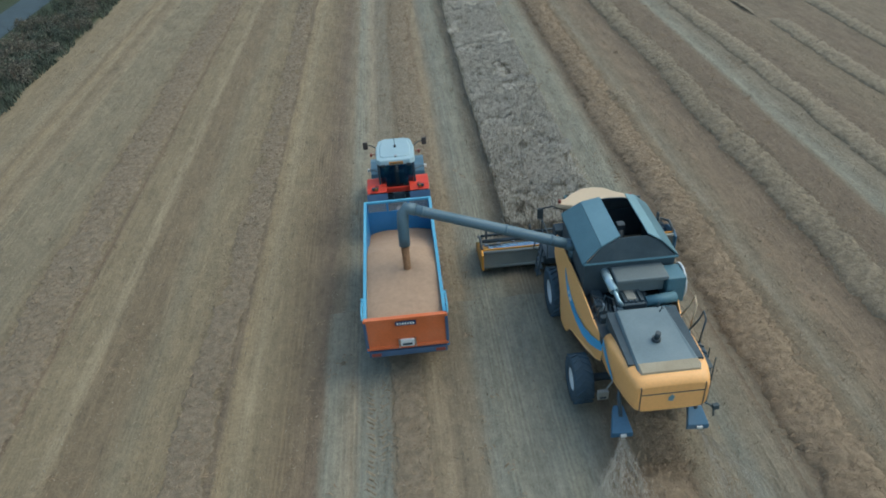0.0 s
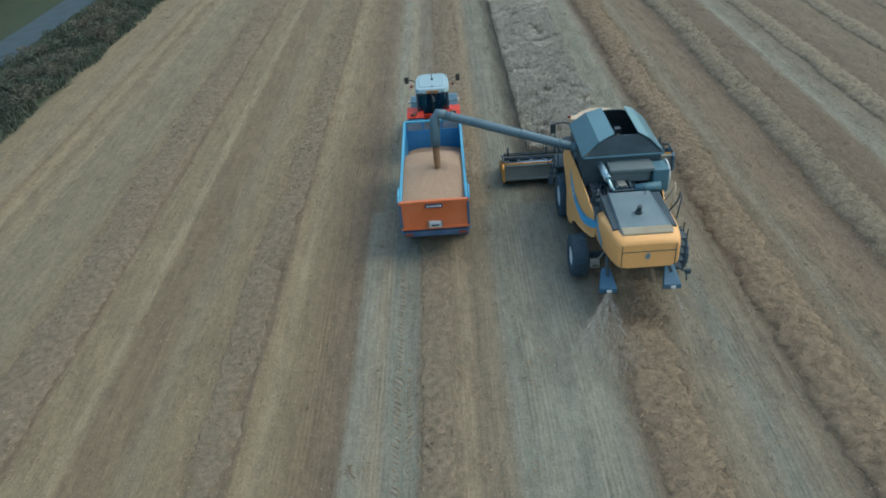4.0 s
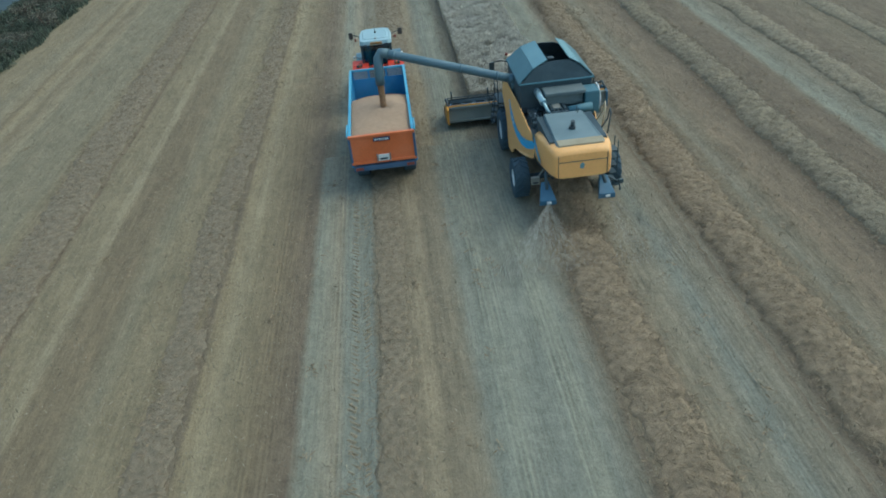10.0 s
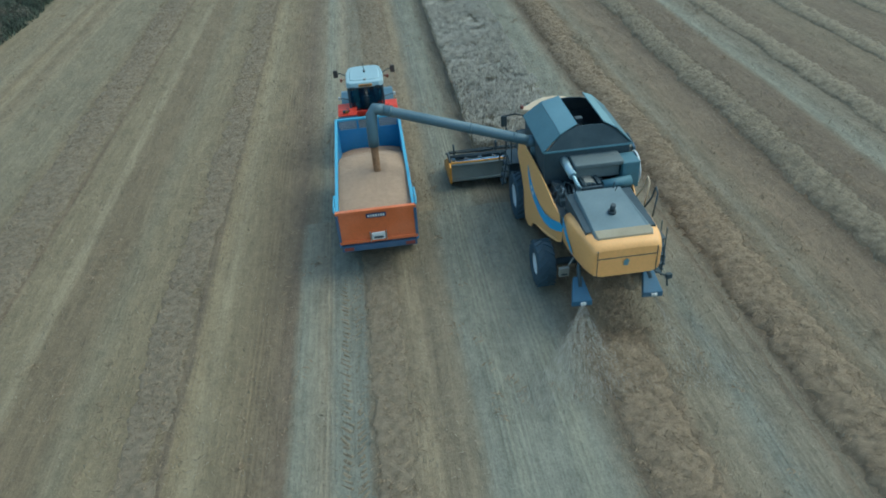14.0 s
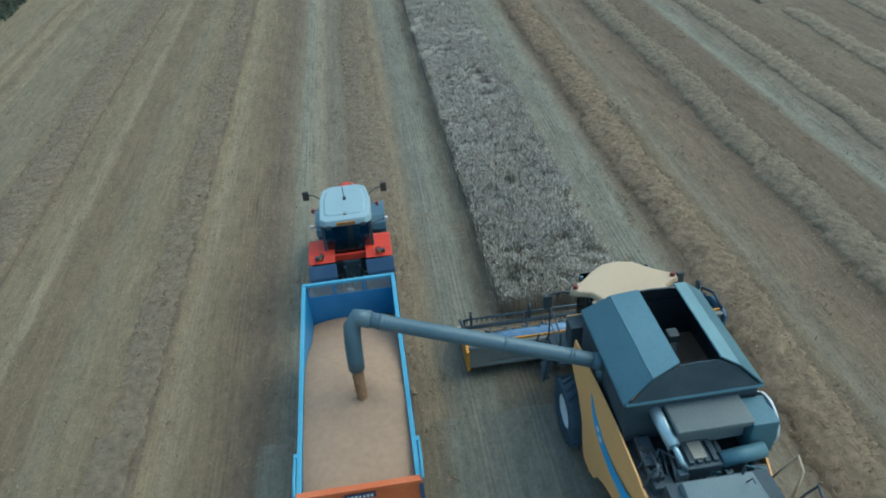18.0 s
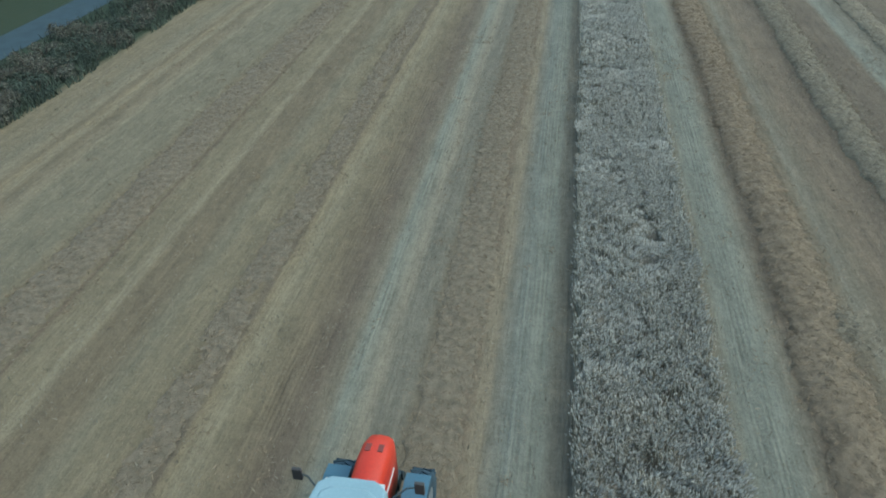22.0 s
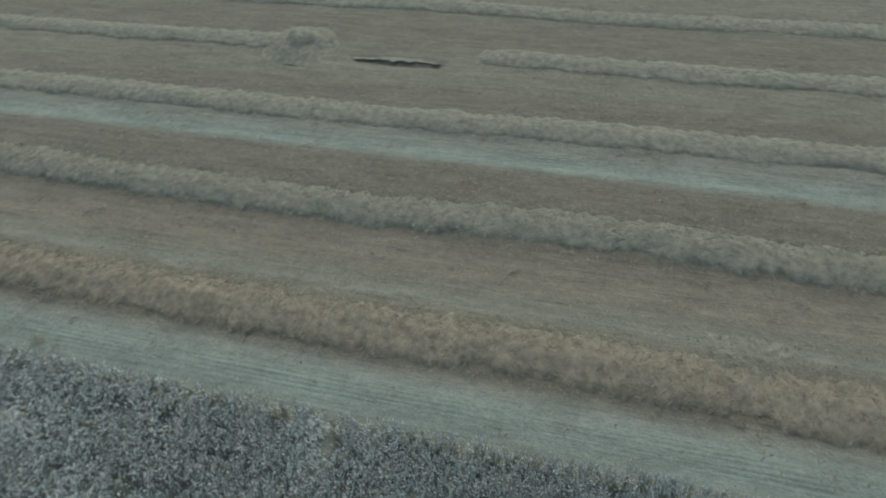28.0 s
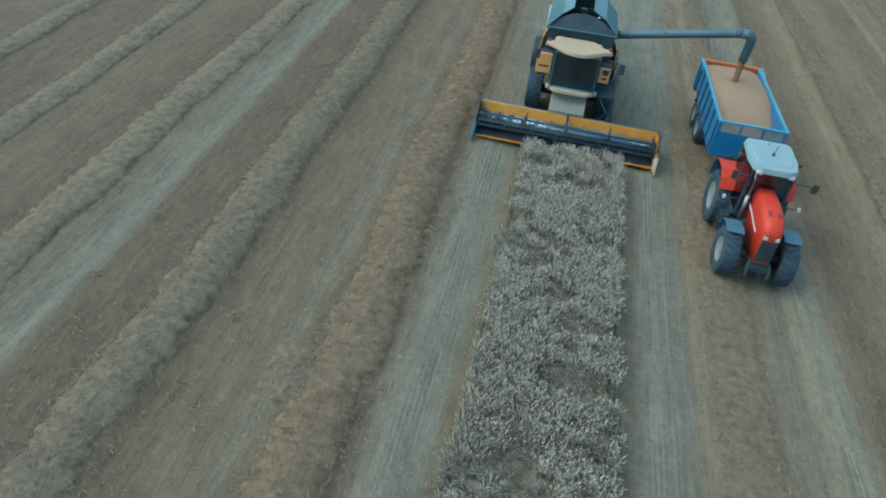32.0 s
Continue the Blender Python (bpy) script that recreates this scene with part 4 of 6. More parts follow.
def load():
    """The heap of grain in the trailer, with a dimple where it falls in."""
    xs, ys = np.linspace(-1.165, 1.165, 44), np.linspace(0.07, 6.4, 110)
    x, y, f = sheet(xs, ys)
    top = np.interp(y, [0, 0.8, 2.4, 3.6, 4.5, 5.2, 5.8, 6.5], [2.34, 2.44, 2.6, 2.52, 2.2, 1.85, 1.6, 1.45])
    z = top - 0.14 * (np.abs(x) / 1.16) ** 3 - 0.13 * np.exp(-(((x - 0.2) / 0.3) ** 2 + ((y - 2.3) / 0.35) ** 2)) + 0.14 * np.exp(-(((x - 0.2) / 0.65) ** 2 + ((y - 2.4) / 0.8) ** 2))
    z = z + 0.03 * (value_noise(x * 2.5, y * 2.5, 51) - 0.5) + 0.012 * (value_noise(x * 14, y * 14, 52) - 0.5)
    ob = mesh_np("grain_load", np.stack([x, y, z], 1), f, GRAIN, True)
    tagged(ob, "heap of pale tan grain filling the trailer", "grain", kind="stuff")
    rng = np.random.default_rng(14)
    k = rng.integers(0, len(x), 9000)
    c = np.stack([x[k], y[k], z[k] + 0.006], 1) + rng.normal(0, (0.03, 0.03, 0.002), (9000, 3))
    c[:, 0] = np.clip(c[:, 0], -1.15, 1.15)
    s = 0.006
    v = np.stack([c + (s, 0, 0), c + (0, s, 0), c - (s, 0, 0), c + (0, 0, s)], 1).reshape(-1, 3)
    i = (np.arange(9000) * 4)[:, None]
    kern = mesh_np("kernels", v, np.concatenate([i + [0, 1, 3], i + [1, 2, 3], i + [2, 0, 3]]), GRAIN)
    kern.parent = ob
    tagged(kern, kind="stuff")


load()


# the tractor --------------------------------------------------------------
def tractor():
    t = thing("tractor", (0.04, 8.85, 0), "red farm tractor with pale cab roof hitched to the trailer", "tractor")
    for s in (-1, 1):
        wheel(t, (s * 0.91, 0, 0.95), 0.95, 0.58, 0.5, RIM_GREY, s, 22)
        wheel(t, (s * 0.9, 3.0, 0.8), 0.8, 0.52, 0.42, RIM_GREY, s, 20)
        bm = bmesh.new()
        outer, inner = [(-0.98, 1.35), (-0.9, 1.75), (-0.66, 2.12), (-0.35, 2.24), (0.25, 2.26), (0.62, 2.1), (0.82, 1.75)], [(0.79, 1.73), (0.6, 2.05), (0.25, 2.2), (-0.33, 2.18), (-0.62, 2.07), (-0.86, 1.73), (-0.93, 1.35)]
        k = [i for i in outer if i[0] > -0.7] + [i for i in inner if i[0] > -0.7]
        prism(bm, k, s * 0.46, s * 1.24, 0.02)
        fender = part("rear_fender", bm, RED, t, "glossy red rear fender")
        bm = bmesh.new()
        low = [(-0.7, 2.09), (-0.9, 1.75), (-0.98, 1.3), (-0.93, 1.3), (-0.86, 1.73), (-0.68, 2.02)]
        prism(bm, low, s * 0.44, s * 1.26, 0.01)
        part("mud_flap", bm, BLUE_DARK, fender)
        bm = bmesh.new()
        box(bm, s * 0.8, s * 1.04, -0.6, -0.5, 2.2, 2.31, 0.015)
        tube(bm, [(s * 0.78, -0.5, 2.22), (s * 0.78, -0.5, 2.34), (s * 0.9, -0.5, 2.36)], 0.018, 6)
        part("lamp_cluster", bm, BLACK, fender)
        bm = bmesh.new()
        box(bm, s * 0.84, s * 0.92, -0.615, -0.595, 2.22, 2.3)
        part("lamp_lens", bm, AMBER, fender)
        bm = bmesh.new()
        prism(bm, [(2.1, 1.22), (2.16, 1.44), (2.38, 1.62), (2.86, 1.71), (3.19, 1.67), (3.19, 1.63), (2.86, 1.67), (2.4, 1.58), (2.2, 1.42), (2.14, 1.22)], s * 0.62, s * 1.17, 0.01)
        part("front_mudguard", bm, SLATE, t, "slate blue front mudguard")
        bm = bmesh.new()
        tube(bm, [(s * 0.7, 1.62, 2.9), (s * 1.0, 1.85, 3.0), (s * 1.2, 1.9, 3.0)], 0.02, 6)
        arm = part("mirror_arm", bm, BLACK, t)
        bm = bmesh.new()
        box(bm, s * 1.14, s * 1.34, 1.86, 1.94, 2.82, 3.14, 0.025)
        part("mirror", bm, MIRROR_BACK, arm)
        bm = bmesh.new()
        tube(bm, [(s * 0.74, 1.5, 1.9), (s * 1.05, 1.62, 1.95), (s * 1.2, 1.62, 1.95)], 0.018, 6)
        bracket = part("lamp_bracket", bm, BLACK, t)
        bm = bmesh.new()
        box(bm, s * 1.16, s * 1.26, 1.56, 1.66, 1.9, 2.02, 0.015)
        part("side_lamp", bm, WHITE, bracket)
        bm = bmesh.new()
        tube(bm, [(s * 0.78, 0.75, 3.12), (s * 0.98, 0.75, 3.12)], 0.015, 6)
        box(bm, s * 0.93, s * 1.02, 0.69, 0.81, 3.05, 3.18, 0.02)
        part("marker_lamp", bm, LAMP_RED, t)
        bm = bmesh.new()
        for k in range(3):
            box(bm, s * 0.72, s * 1.02, 1.0, 1.42, 0.5 + k * 0.28, 0.54 + k * 0.28, 0.01)
        box(bm, s * 0.72, s * 0.76, 0.98, 1.44, 0.5, 1.3)
        part("steps", bm, DARK, t)
    bm = bmesh.new()
    box(bm, -0.5, 0.5, -0.34, -0.24, 1.9, 2.12, 0.03)
    part("rear_cross_panel", bm, RED, t)
    # running gear
    bm = bmesh.new()
    box(bm, -0.3, 0.3, -0.35, 3.6, 0.62, 1.15, 0.05)
    box(bm, -0.42, 0.42, 0.6, 2.0, 0.75, 1.35, 0.05)
    part("gearbox_body", bm, DARK, t)
    for y, z in ((0, 0.92), (3.0, 0.8)):
        bm = bmesh.new()
        tube(bm, [(-0.8, y, z), (0.8, y, z)], 0.13, 10)
        part("axle", bm, DARK, t)
    bm = bmesh.new()
    for s in (-1, 1):
        tube(bm, [(s * 0.28, -0.3, 1.5), (s * 0.38, -0.75, 1.25), (s * 0.4, -0.95, 0.7)], 0.045, 7)
        tube(bm, [(s * 0.3, -0.3, 0.75), (s * 0.42, -1.0, 0.62)], 0.05, 7)
        box(bm, s * 0.18, s * 0.26, -0.5, -0.3, 1.0, 1.75, 0.015)
    tube(bm, [(0, -0.3, 1.45), (0, -0.85, 1.2)], 0.05, 8)
    box(bm, -0.15, 0.15, -0.75, -0.3, 0.55, 0.75, 0.02)
    box(bm, -0.25, 0.25, -0.42, -0.28, 0.8, 1.9, 0.02)
    for k in range(5):
        tube(bm, [(-0.16 + k * 0.08, -0.44, 1.6), (-0.16 + k * 0.08, -0.62, 1.5), (-0.1 + k * 0.05, -0.75, 1.15)], 0.014, 5)
    part("rear_linkage", bm, DARK, t, "dark three-point linkage with hoses")
    # cab
    bm = bmesh.new()
    for x, y0, y1 in ((-0.74, -0.2, -0.12), (0.66, -0.2, -0.12), (-0.74, 0.62, 0.7), (0.66, 0.62, 0.7), (-0.7, 1.5, 1.58), (0.62, 1.5, 1.58)):
        box(bm, x, x + 0.08, y0, y1, 1.35, 3.1, 0.01)
    box(bm, -0.76, 0.76, -0.22, 1.6, 1.3, 1.45, 0.02)
    box(bm, -0.74, 0.74, -0.24, -0.16, 1.45, 1.75, 0.02)
    cab = part("cab_frame", bm, DARK, t)
    panes = [("rear_window", [(-0.62, -0.2, 1.76), (0.62, -0.2, 1.76), (0.66, -0.14, 3.08), (-0.66, -0.14, 3.08)], 0), ("windscreen", [(-0.6, 1.56, 1.5), (0.6, 1.56, 1.5), (0.62, 1.54, 3.08), (-0.62, 1.54, 3.08)], 0)]
    for s in (-1, 1):
        panes += [("side_window", [(s * 0.74, -0.1, 1.5), (s * 0.74, 0.6, 1.5), (s * 0.73, 0.6, 3.08), (s * 0.73, -0.1, 3.08)], 1), ("cab_door", [(s * 0.74, 0.72, 1.45), (s * 0.72, 1.48, 1.45), (s * 0.7, 1.48, 3.08), (s * 0.73, 0.72, 3.08)], 1)]
    for name, q, ax in panes:
        bm = bmesh.new()
        d = Vector((0.012, 0, 0)) if ax else Vector((0, 0.012, 0))
        solid(bm, [Vector(p) for p in q], [Vector(p) + d for p in q])
        pane = part(name, bm, GLASS, cab)
        pane.visible_shadow = False
    bm = bmesh.new()
    box(bm, -0.26, 0.26, 0.2, 0.7, 1.45, 1.9, 0.06)
    box(bm, -0.25, 0.25, 0.14, 0.28, 1.85, 2.55, 0.06)
    part("seat", bm, SEAT, cab)
    bm = bmesh.new()
    tube(bm, [(0, 1.45, 1.5), (0, 1.15, 2.05)], 0.04, 8)
    box(bm, -0.3, 0.3, 1.2, 1.5, 1.45, 1.95, 0.05)
    part("dashboard", bm, BLACK, cab)
    bm = bmesh.new()
    ring = [(0.2 * math.cos(a), 1.1 + 0.12 * math.sin(a), 2.08 + 0.16 * math.sin(a)) for a in [k * math.pi / 8 for k in range(17)]]
    tube(bm, ring, 0.018, 6, caps=False)
    part("steering_wheel", bm, BLACK, cab)
    # roof
    bm = bmesh.new()
    plan = [(-0.6, -0.28), (0.6, -0.28), (0.78, -0.12), (0.8, 1.0), (0.7, 1.6), (0.45, 1.78), (-0.45, 1.78), (-0.7, 1.6), (-0.8, 1.0), (-0.78, -0.12)]
    solid(bm, [(x, y, 3.1) for x, y in plan], [(x * 0.95, 0.75 + (y - 0.75) * 0.95, 3.3) for x, y in plan], 0.04)
    roof = part("cab_roof", bm, ROOF_WHITE, t, "pale blue-white moulded cab roof")
    bm = bmesh.new()
    solid(bm, [(x * 0.8, 0.75 + (y - 0.75) * 0.74, 3.29) for x, y in plan], [(x * 0.74, 0.75 + (y - 0.75) * 0.68, 3.335) for x, y in plan], 0.015)
    part("roof_panel", bm, ROOF_WHITE, roof)
    bm = bmesh.new()
    tube(bm, [(0.02, 0.85, 3.3), (0.02, 0.85, 3.42)], 0.05, 10)
    tube(bm, [(0.02, 0.85, 3.4), (0.0, 0.9, 3.72)], 0.012, 6)
    part("aerial", bm, BLACK, roof)
    bm = bmesh.new()
    tube(bm, [(0.02, 0.05, 3.3), (0.02, 0.05, 3.36)], 0.06, 10)
    part("roof_dome", bm, RIM_GREY, roof)
    bm = bmesh.new()
    box(bm, -0.26, 0.3, -0.31, -0.27, 3.14, 3.25, 0.01)
    plate = part("rear_roof_plate", bm, AMBER, roof, "yellow plate with dark marks")
    for k in range(6):
        bm = bmesh.new()
        box(bm, -0.2 + k * 0.08, -0.15 + k * 0.08, -0.316, -0.309, 3.165, 3.225)
        part("mark", bm, BLACK, plate)
    for s in (-1, 1):
        for y, q in ((-0.28, -1), (1.72, 1)):
            bm = bmesh.new()
            box(bm, s * 0.42, s * 0.6, y - 0.05, y + 0.05, 3.06, 3.16, 0.015)
            part("work_lamp", bm, WHITE if q > 0 else BLACK, roof)
    # bonnet
    bm = bmesh.new()
    rings = []
    for y, w, low, high in ((1.58, 0.34, 1.15, 2.5), (2.2, 0.35, 1.12, 2.56), (2.85, 0.355, 1.08, 2.55), (3.3, 0.34, 1.04, 2.47), (3.58, 0.30, 1.04, 2.34), (3.72, 0.24, 1.06, 2.12)):
        rings.append([bm.verts.new(p) for p in ((-w, y, low), (-w, y, high - 0.3), (-w * 0.9, y, high - 0.1), (-w * 0.62, y, high - 0.015), (0, y, high + 0.02), (w * 0.62, y, high - 0.015), (w * 0.9, y, high - 0.1), (w, y, high - 0.3), (w, y, low))])
    for p, q in zip(rings, rings[1:]):
        for k in range(9):
            bm.faces.new((p[k], p[(k + 1) % 9], q[(k + 1) % 9], q[k])).smooth = True
    bm.faces.new(rings[0])
    bm.faces.new(rings[-1])
    bmesh.ops.recalc_face_normals(bm, faces=bm.faces[:])
    hood = part("bonnet", bm, RED, t, "bright red sloping bonnet")
    bm = bmesh.new()
    box(bm, -0.25, 0.25, 3.68, 3.75, 1.12, 1.9, 0.02)
    for k in range(5):
        box(bm, -0.24, 0.24, 3.745, 3.76, 1.25 + k * 0.09, 1.27 + k * 0.09)
    part("grille", bm, BLACK, hood)
    for s in (-1, 1):
        bm = bmesh.new()
        box(bm, s * 0.12, s * 0.24, 3.67, 3.74, 1.94, 2.06, 0.015)
        part("headlamp", bm, WHITE, hood)
        bm = bmesh.new()
        solid(bm, [(s * 0.352, 1.7, 1.86), (s * 0.352, 1.7, 1.94), (s * 0.345, 3.15, 1.84), (s * 0.345, 3.15, 1.78)], [(s * 0.372, 1.7, 1.86), (s * 0.372, 1.7, 1.94), (s * 0.365, 3.15, 1.84), (s * 0.365, 3.15, 1.78)])
        part("side_stripe", bm, WHITE, hood)
        bm = bmesh.new()
        box(bm, s * 0.08, s * 0.2, 2.98, 3.2, 2.51, 2.53, 0.008, pose(0, 0, 0, -8))
        part("bonnet_vent", bm, LAMP_RED, hood)
        bm = bmesh.new()
        box(bm, s * 0.40, s * 0.66, 0.95, 1.9, 0.6, 1.15, 0.08)
        part("fuel_tank", bm, BLUE if s < 0 else BLACK, t)
    bm = bmesh.new()
    box(bm, -0.34, 0.34, 3.4, 3.7, 0.62, 1.04, 0.04)
    part("front_weight", bm, DARK, t)
    for s in (-1, 1):
        bm = bmesh.new()
        prism(bm, [(3.65, 0.95), (3.72, 1.0), (3.88, 0.75), (3.92, 0.6), (3.84, 0.56), (3.65, 0.72)], s * 0.3, s * 0.38, 0.015)
        part("front_linkage_arm", bm, DARK, t)
    bm = bmesh.new()
    box(bm, -0.3, 0.3, 3.7, 3.8, 0.72, 0.92, 0.03)
    part("front_linkage_bar", bm, DARK, t)
    bm = bmesh.new()
    tube(bm, [(0.5, 1.72, 1.3), (0.52, 1.72, 2.2)], 0.075, 10)
    tube(bm, [(0.52, 1.72, 2.2), (0.52, 1.72, 2.85), (0.54, 1.62, 2.98)], 0.045, 8)
    part("exhaust_pipe", bm, STEEL, t)


tractor()


# the combine harvester ----------------------------------------------------
def plate(bm, outline, thick):
    """A thin plate from a flat outline of places, thickened along its normal."""
    p = [Vector(q) for q in outline]
    nrm = (p[1] - p[0]).cross(p[2] - p[0]).normalized() * thick
    return solid(bm, p, [q + nrm for q in p])


def combine():
    t = thing("combine_harvester", (6.75, -0.15, 0), "yellow combine harvester with grey grain tank, unloading into the trailer", "combine harvester")
    for s in (-1, 1):
        wheel(t, (s * 1.5, 2.6, 0.87), 0.87, 0.64, 0.42, RIM_WHITE, s, 22)
        wheel(t, (s * 1.72, -1.45, 0.75), 0.75, 0.56, 0.34, RIM_WHITE, s, 18)
    bm = bmesh.new()
    tube(bm, [(-1.25, 2.6, 0.87), (1.25, 2.6, 0.87)], 0.2, 10)
    part("front_axle", bm, DARK, t)
    bm = bmesh.new()
    tube(bm, [(-1.6, -1.45, 0.72), (1.6, -1.45, 0.72)], 0.12, 10)
    box(bm, -0.3, 0.3, -1.6, -1.3, 0.6, 1.5, 0.03)
    part("rear_axle", bm, DARK, t)
    bm = bmesh.new()
    prism(bm, [(3.1, 1.2), (3.1, 2.6), (-1.0, 2.3), (-3.4, 2.2), (-3.4, 1.75), (-1.0, 1.0), (1.5, 0.85)], -0.98, 0.98, 0.03)
    part("threshing_body", bm, DARK, t)

    # yellow side panels
    def sx(y):
        return 1.3 + 0.36 * (y + 1.7) / 4.4 - 0.13 * max(0.0, (-0.6 - y) / 1.1) ** 1.5

    def lean(y, z):
        return sx(y) - 0.08 * (z - 1.6)

    panel = [(2.7, 3.15), (2.2, 3.12), (1.2, 3.0), (0.3, 2.9), (-0.5, 2.74), (-1.0, 2.54), (-1.35, 2.44), (-1.7, 2.47), (-1.7, 1.62), (-1.45, 1.48), (-0.9, 1.34), (-0.3, 1.2), (0.3, 1.06), (0.58, 0.92), (0.72, 0.7), (0.95, 0.64), (1.3, 0.7), (1.5, 1.0), (1.72, 1.55), (2.1, 2.0), (2.55, 2.35), (2.7, 2.5)]
    for s in (-1, 1):
        bm = bmesh.new()
        solid(bm, [(s * (lean(y, z) + 0.05), y, z) for y, z in panel], [(s * lean(y, z), y, z) for y, z in panel], 0.012)
        side = part("side_panel", bm, YELLOW, t, "yellow side panel with a blue stripe")
        bm = bmesh.new()
        over = [(1.5, 2.66), (1.2, 2.38), (0.7, 2.1), (0.1, 1.94), (-0.5, 1.94), (-1.0, 2.04), (-1.4, 2.17), (-1.68, 2.28)]
        under = [(-1.68, 1.98), (-1.35, 1.83), (-1.0, 1.7), (-0.5, 1.63), (0.1, 1.66), (0.7, 1.82), (1.1, 2.04), (1.38, 2.36)]
        loop = over + under
        solid(bm, [(s * (lean(y, z) + 0.056), y, z) for y, z in loop], [(s * (lean(y, z) + 0.066), y, z) for y, z in loop])
        part("stripe", bm, SWOOSH, side, "blue wave stripe")
        bm = bmesh.new()
        loop = [(0.86, 2.02), (0.72, 2.06), (0.68, 1.96), (0.8, 1.92)]
        for k in range(3):
            solid(bm, [(s * (lean(y, z) + 0.067), y + 0.19 * k, z + 0.12 * k) for y, z in loop], [(s * (lean(y, z) + 0.072), y + 0.19 * k, z + 0.12 * k) for y, z in loop])
        part("stripe_mark", bm, WHITE, side)
        bm = bmesh.new()
        seam = [(-1.705, 1.62), (-1.705, 2.54), (-1.73, 2.54), (-1.73, 1.62)]
        solid(bm, [(s * (lean(y, z) + 0.052), y, z) for y, z in seam], [(s * lean(y, z), y, z) for y, z in seam])
        part("panel_seam", bm, BLACK, side)

    # rear hood: sections along y
    bm = bmesh.new()
    sect = [(-1.73, 1.2, 1.52, 2.72), (-2.3, 1.22, 1.62, 2.85), (-3.0, 1.16, 1.72, 2.94), (-3.45, 1.1, 1.78, 2.96), (-3.72, 1.04, 1.82, 2.94), (-3.88, 0.99, 1.85, 2.88), (-3.97, 0.92, 1.9, 2.77)]
    rings = []
    for y, w, z0, z1 in sect:
        ring = []
        for k in range(28):
            a = 2 * math.pi * (k + 0.5) / 28
            c, sn = math.cos(a), math.sin(a)
            ring.append(bm.verts.new((w * math.copysign(abs(c) ** 0.3, c), y, (z0 + z1) / 2 + (z1 - z0) / 2 * math.copysign(abs(sn) ** 0.3, sn))))
        rings.append(ring)
    for a, b in zip(rings, rings[1:]):
        for k in range(28):
            bm.faces.new((a[k], a[(k + 1) % 28], b[(k + 1) % 28], b[k]))
    bm.faces.new(rings[0])
    bm.faces.new(rings[-1][::-1])
    bmesh.ops.recalc_face_normals(bm, faces=bm.faces[:])
    for f in bm.faces:
        f.smooth = len(f.verts) == 4
    hood = part("rear_hood", bm, YELLOW, t, "rounded yellow rear hood")
    bm = bmesh.new()
    box(bm, -0.84, 0.84, -3.985, -3.9, 2.5, 2.52)
    for s in (-1, 1):
        box(bm, s * 0.83, s * 0.85, -3.985, -3.9, 1.92, 2.76)
    part("hood_seam", bm, BLACK, hood)
    bm = bmesh.new()
    plate(bm, [(-0.1, -3.98, 2.24), (0.02, -3.98, 2.22), (0.06, -3.98, 2.38), (-0.02, -3.98, 2.46), (-0.1, -3.98, 2.37)], 0.012)
    part("badge", bm, TANK_PALE, hood, "small pale blue leaf badge")
    for s in (-1, 1):
        bm = bmesh.new()
        loop = [(-1.85, 2.3), (-2.2, 2.12), (-2.6, 1.98), (-2.85, 1.95), (-2.75, 2.08), (-2.4, 2.25), (-2.0, 2.48), (-1.8, 2.6)]
        plate(bm, [(s * (1.232 - 0.02 * (-1.73 - y)), y, z) for y, z in loop], 0.008 * -s)
        part("rear_stripe", bm, SWOOSH, hood)
    bm = bmesh.new()
    box(bm, -1.0, 1.0, -3.3, -1.2, 2.55, 2.985, 0.01)
    part("deck_trough", bm, DARK, t)
    bm = bmesh.new()
    solid(bm, [(-0.78, -1.28, 2.99), (0.66, -1.28, 2.99), (0.86, -3.5, 2.95), (0.8, -3.66, 2.93), (-0.78, -3.66, 2.93), (-0.84, -3.5, 2.95)], [(-0.74, -1.31, 3.13), (0.62, -1.31, 3.13), (0.8, -3.44, 3.05), (0.74, -3.6, 3.0), (-0.72, -3.6, 3.0), (-0.78, -3.44, 3.05)], 0.025)
    deck = part("rear_deck", bm, DECK, t, "dusty grey rear deck lid")
    bm = bmesh.new()
    solid(bm, [(-0.8, -3.4, 3.02), (0.82, -3.4, 3.02), (0.8, -3.68, 2.94), (-0.78, -3.68, 2.94)], [(-0.78, -3.38, 3.066), (0.8, -3.38, 3.066), (0.76, -3.66, 2.995), (-0.74, -3.66, 2.995)], 0.01)
    part("deck_lip", bm, DUSTY, deck, "dusty tan rear lip")
    bm = bmesh.new()
    tube(bm, [(-0.04, -2.6, 3.08), (-0.04, -2.6, 3.16)], 0.12, 12)
    tube(bm, [(-0.04, -2.6, 3.15), (-0.02, -2.62, 3.36)], 0.075, 10)
    part("beacon", bm, BLACK, deck)
    bm = bmesh.new()
    tube(bm, [(0.42, -1.5, 3.1), (0.44, -1.6, 3.35), (0.4, -1.75, 3.42)], 0.014, 6)
    tube(bm, [(0.42, -1.35, 3.1), (0.45, -1.3, 3.3)], 0.02, 6)
    part("deck_handle", bm, DARK, deck)

    # engine bay
    bm = bmesh.new()
    box(bm, -1.22, 1.22, -1.65, 0.4, 2.2, 2.5, 0.02)
    part("engine_floor", bm, BLACK, t)
    bm = bmesh.new()
    box(bm, -0.45, 0.25, -1.0, -0.2, 2.5, 3.02, 0.04)
    for k in range(4):
        box(bm, -0.4 + k * 0.16, -0.3 + k * 0.16, -0.92, -0.3, 3.0, 3.09, 0.015)
    tube(bm, [(0.32, -0.9, 2.9), (0.32, -0.2, 2.9)], 0.08, 8)
